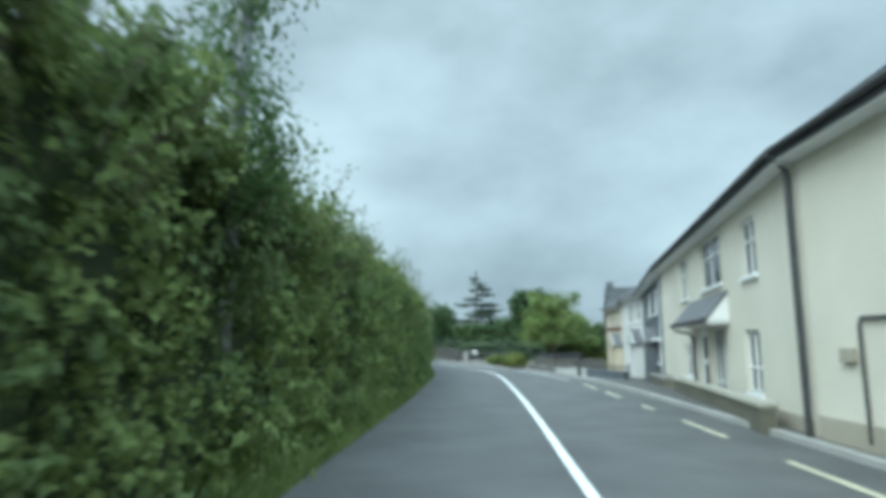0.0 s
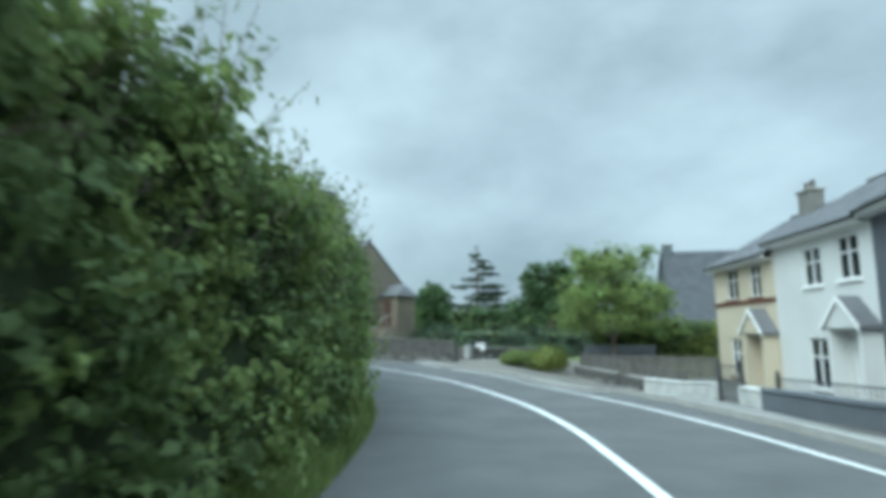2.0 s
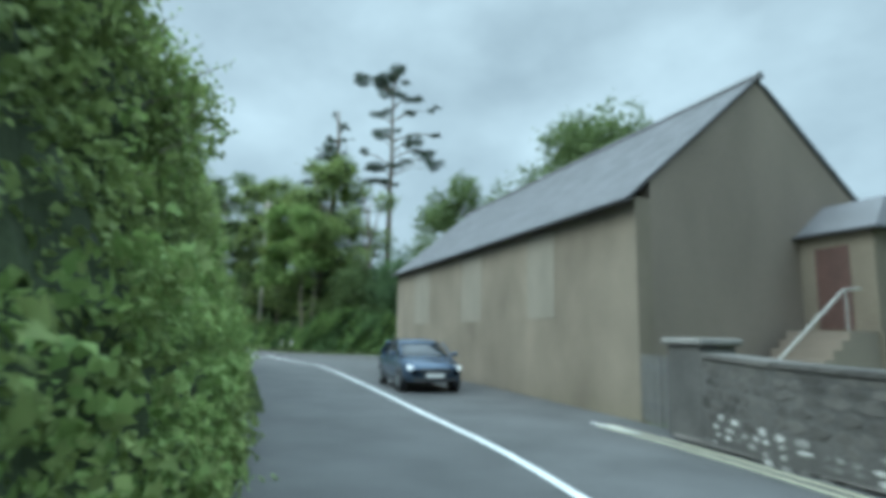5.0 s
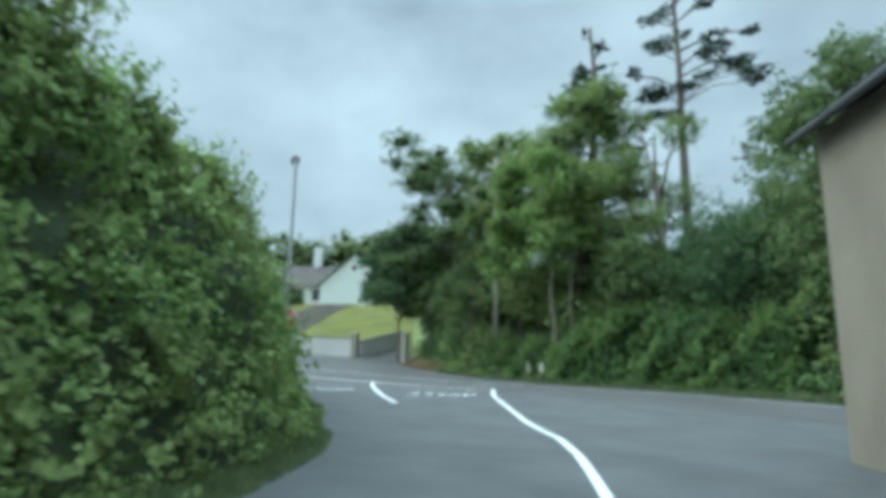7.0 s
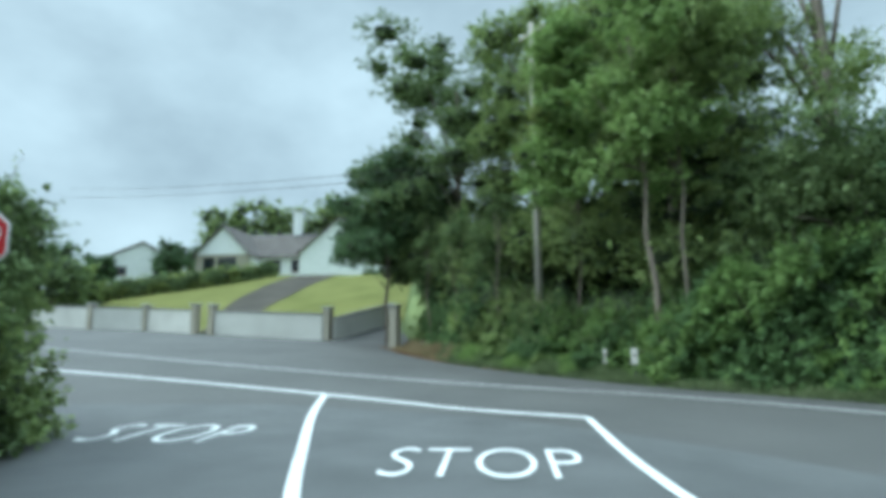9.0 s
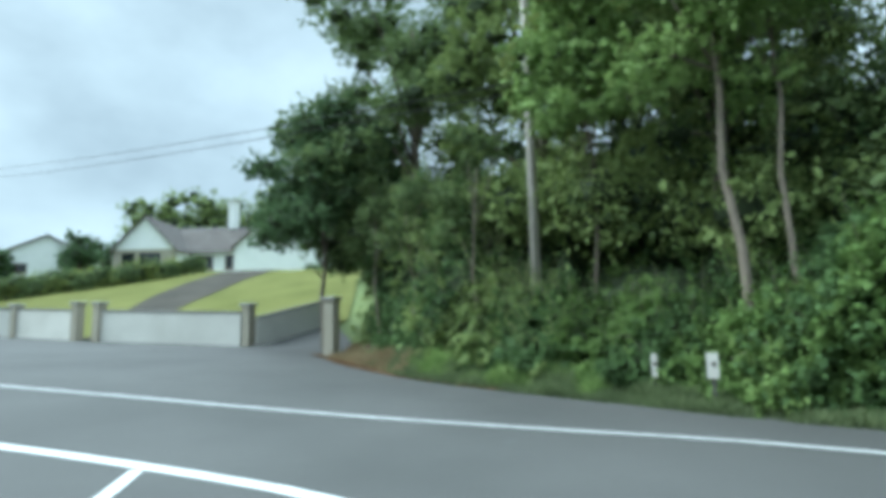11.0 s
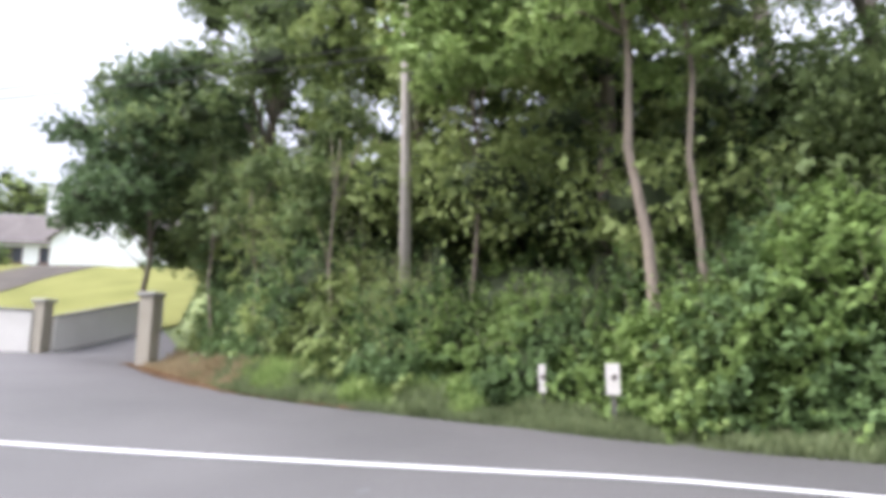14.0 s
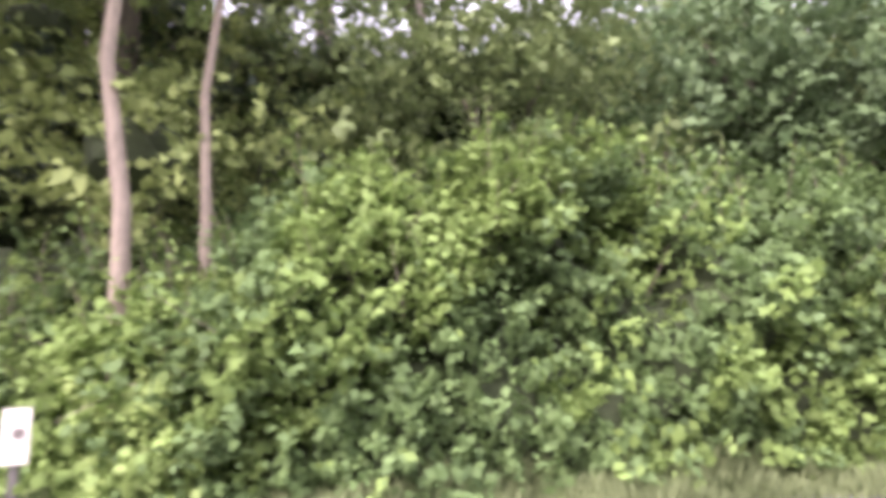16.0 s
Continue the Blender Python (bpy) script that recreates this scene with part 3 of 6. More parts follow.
def tree(name, x, y, height, clumps, mat, leaf, count, label, seed, trunk_r=0.18, bark=BARK, lean=(0, 0), limbs=9, category="tree", light=None, core=0.4, fork=0.35, trunk_top=0.8, bend=0.08, rise=0.75, thick=0.42):
    """A tapered trunk with limbs that reach into a crown of many leafy clumps. clumps: (dx, dy, z, rx, ry, rz) from the foot."""
    rng = np.random.default_rng(seed)
    e = thing(name, pose(x, y, float(ground_z(x, y))), label, category, GROUPS.get(name, ""))
    top = np.array([lean[0], lean[1], height * trunk_top])
    pts = [np.array([0, 0, -0.3])] + [top * k + rng.normal(0, bend, 3) * np.array([1, 1, 0]) for k in np.linspace(0.12, 1, 7)]
    part("trunk", tube([p.tolist() for p in pts], list(trunk_r * np.linspace(1.25, 0.22, len(pts))), 9), bark, e, smooth=True)
    cl = np.array(clumps, float)
    order = rng.permutation(len(cl))[:limbs]
    for k in order:
        c = cl[k, :3]
        h = np.clip(c[2] / height * rise, fork, 0.97)
        a = np.array([np.interp(h * top[2], [p[2] for p in pts], [p[i] for p in pts]) for i in range(2)] + [h * top[2]])
        mid = (a + c) / 2 + np.array([0, 0, 0.12 * np.linalg.norm(c - a)]) + rng.normal(0, 0.1, 3)
        part("limb", tube([a.tolist(), mid.tolist(), c.tolist()], [trunk_r * thick, trunk_r * thick * 0.67, trunk_r * thick * 0.24], 6), bark, e, smooth=True)
    P, N = [], []
    vol = (cl[:, 3] * cl[:, 4] + cl[:, 3] * cl[:, 5] + cl[:, 4] * cl[:, 5])
    run = 9
    for c, w in zip(cl, vol / vol.sum()):
        m = max(3, int(count * w / run))
        d = rng.normal(size=(m, 3))
        d /= np.linalg.norm(d, axis=1)[:, None]
        start = d * rng.uniform(0.35, 0.8, m)[:, None]
        step = d + 0.55 * rng.normal(size=(m, 3)) + np.array([0, 0, -0.15])
        step /= np.linalg.norm(step, axis=1)[:, None]
        reach = rng.uniform(0.2, 0.55, m)
        reach[rng.uniform(0, 1, m) < 0.12] *= 1.5
        k = rng.uniform(0, 1, (m, run))
        q = start[:, None, :] + step[:, None, :] * (reach[:, None] * k)[:, :, None] + 0.05 * rng.normal(size=(m, run, 3))
        P.append(c[:3] + q.reshape(-1, 3) * c[3:])
        N.append(np.repeat(d * 0.6 + np.array([0, 0, 0.5]) + 0.4 * rng.normal(size=(m, 3)), run, axis=0))
    P, N = np.concatenate(P), np.concatenate(N)
    up = P[:, 2] > -0.0
    P, N = P[up], N[up]
    pick = wobble(P, 0.7, seed + 3) > 0.35 if light else np.zeros(len(P), bool)
    crown = leaves("crown", P[~pick], N[~pick], leaf, mat, e, rng, tilt=0.35, slim=0.65)
    if pick.any():
        leaves("young_foliage", P[pick], N[pick], leaf, light, crown, rng, tilt=0.35, slim=0.65)
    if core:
        # solid dark lumps added inside the crown, coloured as its inner shade
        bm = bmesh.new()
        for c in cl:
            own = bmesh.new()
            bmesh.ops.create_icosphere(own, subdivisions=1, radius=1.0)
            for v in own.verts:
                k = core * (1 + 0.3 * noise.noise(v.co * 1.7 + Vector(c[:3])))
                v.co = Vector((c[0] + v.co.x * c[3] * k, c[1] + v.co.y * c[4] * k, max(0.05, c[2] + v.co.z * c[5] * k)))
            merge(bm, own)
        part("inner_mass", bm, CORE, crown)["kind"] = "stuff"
    return e


def cloud_of(rng, n, spread, z0, z1, r, flat=0.8, taper=0.0):
    """Loose clumps for a crown between two heights."""
    out = []
    for k in range(n):
        h = rng.uniform(0, 1)
        w = spread * (1 - taper * h) * math.sqrt(rng.uniform(0.05, 1))
        a = rng.uniform(0, math.tau)
        s = r * rng.uniform(0.7, 1.25) * (1 - 0.4 * taper * h)
        out.append((w * math.cos(a), w * math.sin(a), z0 + (z1 - z0) * h, s, s, s * flat))
    return out


def conifer(name, x, y, height, width, label, seed, bare=0.15, layers=11, mat=LEAF_PINE, leaf=0.26, count=16000, gaps=0.0):
    rng = np.random.default_rng(seed)
    cl = []
    for k in range(layers):
        h = bare + (0.97 - bare) * k / (layers - 1)
        w = width * (1 - h) ** 0.8 + 0.25
        for j in range(4 if w > 1 else 2):
            if rng.uniform() < gaps:
                continue
            a = rng.uniform(0, math.tau)
            cl.append((0.55 * w * math.cos(a), 0.55 * w * math.sin(a), h * height - 0.15 * w, 0.55 * w, 0.55 * w, 0.35 * height / layers))
    return tree(name, x, y, height, cl, mat, leaf, count, label, seed, trunk_r=0.02 * height, limbs=len(cl) // 2, core=0.3, trunk_top=0.98, rise=0.98, thick=0.2)



def grass_strip(name, line, wide, blade, per_m, label, seed, mat=LEAF_GRASS):
    """Tufts of long grass along a line, on its right."""
    rng = np.random.default_rng(seed)
    line = np.array(line, float)
    d = np.r_[0, np.cumsum(np.linalg.norm(np.diff(line, axis=0), axis=1))]
    n = int(d[-1] * per_m)
    s, w = rng.uniform(0, d[-1], n), rng.uniform(0, 1, n)
    t = np.gradient(line, axis=0)
    t /= np.linalg.norm(t, axis=1)[:, None] + 1e-9
    tx, ty = np.interp(s, d, t[:, 0]), np.interp(s, d, t[:, 1])
    x, y = np.interp(s, d, line[:, 0]) + ty * w * wide, np.interp(s, d, line[:, 1]) - tx * w * wide
    clump = 0.75 + 0.5 * wobble(np.stack([x, y, 0 * x], 1), 1.7, seed)
    h = blade * rng.uniform(0.4, 1.2, n) * clump * (1 - 0.45 * w)
    a = rng.uniform(0, math.tau, n)
    lean = h[:, None] * np.stack([np.cos(a), np.sin(a)], 1) * rng.uniform(0.05, 0.45, n)[:, None]
    b = np.stack([-np.sin(a), np.cos(a)], 1) * 0.007
    z = ground_z(x, y) - 0.03
    o = np.array([line[0, 0], line[0, 1], float(ground_z(*line[0]))])
    base = np.stack([x, y, z], 1) - o
    v = np.zeros((n, 4, 3))
    v[:, 0], v[:, 1], v[:, 2], v[:, 3] = base, base, base, base
    v[:, 0, :2] -= b
    v[:, 1, :2] += b
    v[:, 2, :2] += lean * 0.45 + b * 0.8
    v[:, 2, 2] += h * 0.65
    v[:, 3, :2] += lean
    v[:, 3, 2] += h * 0.95
    me = bpy.data.meshes.new(name)
    me.vertices.add(4 * n)
    me.vertices.foreach_set("co", v.astype(np.float32).ravel())
    me.loops.add(4 * n)
    me.loops.foreach_set("vertex_index", np.arange(4 * n, dtype=np.int32))
    me.polygons.add(n)
    me.polygons.foreach_set("loop_start", np.arange(0, 4 * n, 4, dtype=np.int32))
    me.polygons.foreach_set("loop_total", np.full(n, 4, dtype=np.int32))
    me.update(calc_edges=True)
    me.materials.append(mat)
    ob = new(name, me)
    ob.location = o
    tagged(ob, label, "grass", kind="stuff")


# hedge along the left of the road
FRAC = np.arange(len(CENTRE)) / len(CENTRE)
HEDGE_LINE = beside(CENTRE, np.interp(FRAC, [0, 0.7, 0.85, 0.88, 0.92, 0.95, 1.0], [-3.3, -3.4, -3.9, -4.0, -5.0, -6.1, -7.5]))
HEDGE_LINE = piece(HEDGE_LINE, along_y(HEDGE_LINE, -5), along_y(HEDGE_LINE, 67.0))
hedge("hedge", piece(HEDGE_LINE, 0, 39), [3.85, 3.8, 3.5, 3.45, 3.25, 3.15, 3.5], 1.6, LEAF_LIGHT, 0.098, 680, "tall overgrown green roadside hedge of mixed leaves", 11, twigs=700, light=LEAF_HEDGE, rough=0.34, spread=0.13)
hedge("hedge", piece(HEDGE_LINE, 39, 53), [3.3, 2.85, 3.8, 4.7], 2.0, LEAF_LIGHT, 0.1, 900, "tall shaggy green roadside hedge leaning over the bend", 12, twigs=300, light=LEAF_HEDGE, lean=-0.1, rough=0.46, spread=0.16, shoot=0.9)
hedge("hedge", piece(HEDGE_LINE, 53, 300), [4.9, 4.7, 4.6, 4.6, 4.5, 4.35, 3.85, 3.1], 2.4, LEAF_LIGHT, 0.105, 540, "wild light-green roadside hedge sinking towards the junction", 13, twigs=600, light=LEAF_BRIGHT, lean=1.3, rough=0.5, spread=0.16, shoot=0.8)
HEDGE_END = smooth_line([(-33.4, 65.9), (-36.2, 66.9), (-38.5, 67.2), (-40.2, 68.05), (-41.6, 68.4), (-43.2, 67.8), (-46.0, 66.0), (-52.0, 62.6)], 0.5)
hedge("hedge", HEDGE_END, [3.4, 3.2, 3.3, 3.4, 3.0, 2.9, 3.1, 3.0, 2.8], 2.0, LEAF_HEDGE, 0.105, 560, "low leafy hedge end behind the stop sign", 14, twigs=60, light=LEAF_LIGHT, lean=0.5, rough=0.35)
# bank of shrubs across the main road
BANK = smooth_line([(-49.2, 82.35), (-46.6, 82.5), (-44.8, 82.85), (-42.3, 82.95)], 0.5)
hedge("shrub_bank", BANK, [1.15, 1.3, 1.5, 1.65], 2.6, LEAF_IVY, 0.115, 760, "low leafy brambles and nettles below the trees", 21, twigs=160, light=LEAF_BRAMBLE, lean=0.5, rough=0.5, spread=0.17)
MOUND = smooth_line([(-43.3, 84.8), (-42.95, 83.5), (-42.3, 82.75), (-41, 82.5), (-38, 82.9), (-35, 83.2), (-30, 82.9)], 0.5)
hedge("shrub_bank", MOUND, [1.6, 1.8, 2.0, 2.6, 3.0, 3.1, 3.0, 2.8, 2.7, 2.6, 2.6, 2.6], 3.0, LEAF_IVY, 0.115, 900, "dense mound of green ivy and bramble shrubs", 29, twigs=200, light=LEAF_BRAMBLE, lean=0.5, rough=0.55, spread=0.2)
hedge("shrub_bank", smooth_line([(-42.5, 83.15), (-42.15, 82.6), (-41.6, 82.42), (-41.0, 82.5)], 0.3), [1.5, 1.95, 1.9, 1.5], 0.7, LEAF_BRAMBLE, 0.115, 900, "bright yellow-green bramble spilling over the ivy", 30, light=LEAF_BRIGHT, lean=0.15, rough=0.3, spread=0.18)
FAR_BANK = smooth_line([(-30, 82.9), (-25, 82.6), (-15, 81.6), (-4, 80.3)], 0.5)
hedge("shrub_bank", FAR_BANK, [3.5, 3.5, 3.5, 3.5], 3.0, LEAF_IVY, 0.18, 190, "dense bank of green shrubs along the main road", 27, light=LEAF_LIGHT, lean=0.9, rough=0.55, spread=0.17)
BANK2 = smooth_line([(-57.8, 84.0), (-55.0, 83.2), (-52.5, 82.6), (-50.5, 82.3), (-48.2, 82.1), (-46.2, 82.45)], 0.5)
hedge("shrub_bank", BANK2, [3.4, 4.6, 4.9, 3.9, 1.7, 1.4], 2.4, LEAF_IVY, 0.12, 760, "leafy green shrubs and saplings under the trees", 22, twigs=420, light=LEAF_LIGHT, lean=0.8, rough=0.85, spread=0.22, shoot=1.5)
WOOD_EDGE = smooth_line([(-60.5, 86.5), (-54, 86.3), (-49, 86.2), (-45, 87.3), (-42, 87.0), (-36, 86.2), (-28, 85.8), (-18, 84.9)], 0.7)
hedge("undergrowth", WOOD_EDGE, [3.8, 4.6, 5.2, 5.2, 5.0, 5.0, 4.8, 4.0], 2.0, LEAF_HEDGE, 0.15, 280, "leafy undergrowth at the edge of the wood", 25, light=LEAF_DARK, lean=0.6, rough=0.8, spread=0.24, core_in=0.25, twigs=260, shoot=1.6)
grass_strip("verge_grass", smooth_line([(-53, 82.5), (-50, 81.8), (-48, 82.0), (-46, 82.4), (-43.6, 82.8), (-40.7, 82.85), (-38, 83.15), (-35, 83.4), (-27, 83.0)], 0.5), 0.9, 0.48, 1500, "long green grass along the verge", 3)
grass_strip("tall_grass", smooth_line([(-51, 82.3), (-48.5, 82.2), (-46.5, 82.6), (-44.8, 82.9)], 0.5), 0.9, 0.62, 1700, "tall pale grass and weeds under the pole", 5, mat=LEAF_BRIGHT)
LAST = along_y(HEDGE_LINE, 66.9)
grass_strip("verge_grass", beside(piece(HEDGE_LINE, LAST - 24, LAST), -0.15), 0.65, 0.3, 1000, "long green grass at the foot of the hedge", 4)
grass_strip("verge_weeds", beside(piece(HEDGE_LINE, 2, 50), -0.2), 0.55, 0.5, 700, "long grass and nettles at the foot of the hedge", 6, mat=LEAF_LIGHT)
grass_strip("dry_grass", smooth_line([(-56.5, 83.0), (-54, 82.6), (-52, 82.2), (-49.8, 82.1)], 0.5), 1.0, 0.5, 1500, "dry straw-coloured grass beside the gate pier", 7, mat=LEAF_DRY)
rng0 = np.random.default_rng(5)
for k, (x, y, h, dx) in enumerate(((-55.2, 83.2, 7.0, 0.2), (-52.2, 82.9, 6.0, -0.4), (-49.4, 82.8, 6.5, 0.5))):
    tree("sapling", x, y, h, cloud_of(rng0, 9, 0.8, 3.6, h * 0.95, 0.5), LEAF_HEDGE, 0.12, 3500, "thin pale sapling among the shrubs", 140 + k, trunk_r=0.045, bark=BARK_PALE, lean=(dx, -0.2), limbs=5, core=0, category="tree", bend=0.06)
LITTER_N = 5000
lx = rng0.uniform(-58.0, -46.8, LITTER_N)
ly = np.interp(lx, [-57.4, -53.5, -50.0, -46.8], [82.1, 81.2, 81.0, 81.5]) - 0.25 + np.abs(rng0.normal(0, 0.7, LITTER_N))
LP = np.stack([lx, ly, ground_z(lx, ly) + 0.03], 1)
tagged(leaves("leaf_litter", LP, np.tile([0.0, 0.0, 1.0], (LITTER_N, 1)), 0.06, LITTER, None, rng0, tilt=0.4), "brown fallen leaves along the verge", "leaf litter", kind="stuff")
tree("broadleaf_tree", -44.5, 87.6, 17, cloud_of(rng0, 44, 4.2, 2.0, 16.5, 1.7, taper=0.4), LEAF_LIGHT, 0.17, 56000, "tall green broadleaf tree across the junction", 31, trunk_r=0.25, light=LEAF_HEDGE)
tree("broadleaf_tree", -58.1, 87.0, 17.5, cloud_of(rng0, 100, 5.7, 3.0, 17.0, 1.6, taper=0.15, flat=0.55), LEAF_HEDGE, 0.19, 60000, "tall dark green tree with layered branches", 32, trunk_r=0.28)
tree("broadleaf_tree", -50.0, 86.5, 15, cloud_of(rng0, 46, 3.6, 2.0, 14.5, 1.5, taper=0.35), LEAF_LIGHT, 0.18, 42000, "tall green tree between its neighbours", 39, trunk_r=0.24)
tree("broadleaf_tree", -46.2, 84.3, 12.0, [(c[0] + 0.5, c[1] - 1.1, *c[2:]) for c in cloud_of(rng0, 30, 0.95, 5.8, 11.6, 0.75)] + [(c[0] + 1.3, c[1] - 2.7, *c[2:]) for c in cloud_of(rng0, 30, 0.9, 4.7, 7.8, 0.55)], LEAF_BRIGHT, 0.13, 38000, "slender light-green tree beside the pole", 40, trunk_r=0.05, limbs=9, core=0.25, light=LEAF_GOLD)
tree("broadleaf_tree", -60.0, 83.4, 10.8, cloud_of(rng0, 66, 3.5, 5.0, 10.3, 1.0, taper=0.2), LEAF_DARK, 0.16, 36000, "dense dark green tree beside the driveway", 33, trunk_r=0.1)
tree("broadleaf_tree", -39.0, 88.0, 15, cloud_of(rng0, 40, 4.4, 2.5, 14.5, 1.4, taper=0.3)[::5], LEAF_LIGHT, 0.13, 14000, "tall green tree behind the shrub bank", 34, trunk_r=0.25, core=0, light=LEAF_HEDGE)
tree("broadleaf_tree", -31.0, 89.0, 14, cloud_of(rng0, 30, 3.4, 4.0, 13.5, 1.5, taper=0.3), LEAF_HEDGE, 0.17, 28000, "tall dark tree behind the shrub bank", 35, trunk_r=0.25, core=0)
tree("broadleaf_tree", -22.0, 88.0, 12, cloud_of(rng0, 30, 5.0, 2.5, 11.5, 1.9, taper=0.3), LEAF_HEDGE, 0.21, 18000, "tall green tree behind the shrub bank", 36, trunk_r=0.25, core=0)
tree("slim_tree", -41.93, 83.0, 13, cloud_of(rng0, 20, 1.7, 5.9, 12.0, 1.0), LEAF_BRIGHT, 0.16, 14000, "slim pale-barked trunk leaning out of the ivy", 37, trunk_r=0.092, bark=BARK_PALE, lean=(-0.5, 0.1), limbs=4, core=0, bend=0.04, fork=0.6)
tree("slim_tree", -41.5, 83.6, 12, cloud_of(rng0, 16, 1.6, 6.2, 11.5, 1.0), LEAF_LIGHT, 0.16, 11000, "slim grey-brown trunk rising from the ivy", 38, trunk_r=0.068, bark=BARK_PALE, lean=(0.12, 0.1), limbs=4, core=0, bend=0.05, fork=0.6)
conifer("spruce", -46.8, 91.7, 24, 7.5, "tall dark narrow spruce", 41, layers=17, count=20000)
rng1 = np.random.default_rng(8)
# pads of needles: sideways from the trunk, below the top, radius
SPRAYS = ((-2.0, 1.5, 1.5), (0.0, 0.8, 1.4), (-0.7, 2.0, 1.6), (1.0, 1.3, 1.0), (2.5, 3.2, 1.1), (-0.5, 3.4, 1.1), (4.2, 4.7, 0.8), (2.0, 5.0, 0.9), (-1.7, 5.0, 1.1), (5.2, 7.1, 0.8), (-0.7, 6.9, 1.1), (-1.5, 7.8, 0.9),
          (2.0, 8.3, 1.4), (3.4, 9.1, 1.3), (4.7, 10.1, 1.2), (4.2, 11.1, 0.9), (-2.7, 10.1, 0.8), (1.5, 11.1, 1.1), (-1.4, 11.6, 1.4), (-2.0, 13.0, 1.2), (0.4, 12.8, 0.9))
PADS = []
for side, drop, r in SPRAYS:
    deep = rng1.uniform(-1.2, 1.2)
    for q in range(3):
        PADS.append((0.8 * side - 0.6 * deep + rng1.normal(0, 0.5 * r), 0.6 * side + 0.8 * deep + rng1.normal(0, 0.5 * r), 29 - drop + rng1.normal(0, 0.12 * r), 0.7 * r, 0.7 * r, 0.25 * r))
tree("pine", -42.0, 95.0, 29, PADS, LEAF_PINE, 0.17, 22000, "tall pine with open layered branches", 42, trunk_r=0.34, limbs=44, core=0, rise=0.96, thick=0.18, trunk_top=0.98, fork=0.5)
for k, (x, y, h, w) in enumerate(((-33, 87, 7.2, 3.6), (-28, 86, 9, 4.0), (-36, 96, 9.5, 5.0), (-26, 98, 12, 5.0), (-18.0, 90.4, 18.6, 5.4), (-38, 86.5, 5.2, 3.2))):
    tree("background_tree", x, y, h, cloud_of(rng1, 46, w * (0.9 if k != 4 else 0.6), h * (0.1 if k != 4 else 0.55), h * 0.88, w * 0.42), LEAF_HEDGE if k % 2 or k == 4 else LEAF_DARK, 0.16 if k in (0, 1, 5) else 0.24, 32000 if k == 4 else 20000 if k in (0, 1, 5) else 8000, "leafy green tree rising behind the hall", 50 + k, core=0)
# trees past the forecourt
tree("small_tree", 8.1, 51.2, 7.1, cloud_of(rng1, 150, 3.2, 2.4, 6.3, 0.72, taper=0.4), LEAF_LIGHT, 0.1, 52000, "small bright green tree by the low wall", 61, trunk_r=0.1, light=LEAF_BRIGHT, fork=0.12, core=0.25, limbs=14)
tree("broadleaf_tree", 10.4, 88.0, 9.0, cloud_of(rng1, 90, 5.6, 0.9, 7.4, 1.25, taper=0.55), LEAF_DARK, 0.24, 26000, "broad dark green tree with a domed crown", 62, trunk_r=0.24)
tree("broadleaf_tree", -3.2, 83.0, 7.0, cloud_of(rng1, 30, 1.5, 0.8, 5.4, 1.1, taper=0.3), LEAF_DARK, 0.22, 16000, "dark tree behind the hall", 64, trunk_r=0.2)
conifer("conifer", 2.8, 116.5, 14.2, 8.0, "distant dark conifer with open layered branches and a thin top", 65, layers=13, leaf=0.34, count=15000, gaps=0.3)
for k in range(12):
    tall = k < 3
    tree("distant_tree", -14 + 5 * k, 122 + 6 * math.sin(k * 2.1), 7.5 if tall else 4.4 + 0.7 * math.sin(k * 1.3), cloud_of(rng1, 20, 3.0, 0.6, 6.4 if tall else 2.7 + 0.5 * math.sin(k * 1.3), 2.1 if tall else 1.4), LEAF_DARK, 0.5, 3500, "dark tree on the far field edge", 70 + k, limbs=3)
for k in range(9):
    tree("distant_tree", -139 + 3.2 * k, 91 + 4.2 * k, 16.3 + 1.4 * math.sin(k * 1.9), cloud_of(rng1, 46, 5.2, 2.0, 14.6 + 1.4 * math.sin(k * 1.9), 2.6, taper=0.35), LEAF_LIGHT, 0.48, 7500, "green tree behind the bungalow", 90 + k, limbs=3)
for k, (x, y, h, m) in enumerate(((-90.5, 67.0, 6.0, LEAF_HEDGE), (-97.0, 68.5, 5.0, LEAF_LIGHT), (-113.0, 79.0, 5.0, LEAF_DARK), (-125.5, 83.5, 6.5, LEAF_DARK), (-116.0, 71.0, 4.5, LEAF_DARK), (-124.0, 66.0, 7.0, LEAF_DARK), (-100.0, 60.0, 6.5, LEAF_HEDGE), (-110.0, 56.0, 7.0, LEAF_DARK))):
    tree("garden_tree", x, y, h, cloud_of(rng1, 34, h * 0.42, h * 0.18, h * 0.85, h * 0.22, taper=0.3), m, 0.3, 5500, "leafy tree beside the neighbouring garden", 110 + k, limbs=4)


hedge("scrub_hedge", smooth_line([(-4.5, 63.0), (0.0, 60.0), (5.0, 59.5), (9.5, 60.5), (14.0, 62.0)], 0.8), [1.5, 1.3, 1.5, 1.4, 1.5, 1.4], 2.2, LEAF_PINE, 0.14, 300, "dark rough scrub behind the stone wall", 27, rough=0.6, spread=0.25, lean=0.5)
hedge("scrub_hedge", smooth_line([(-2.6, 56.6), (0.5, 55.6), (4.5, 56.6), (7.0, 57.2)], 0.6), [0.75, 0.5, 0.65, 0.5, 0.6], 1.6, LEAF_PINE, 0.09, 380, "low weedy scrub at the foot of the stone wall", 28, light=LEAF_DARK, rough=0.6, spread=0.22, lean=0.5)
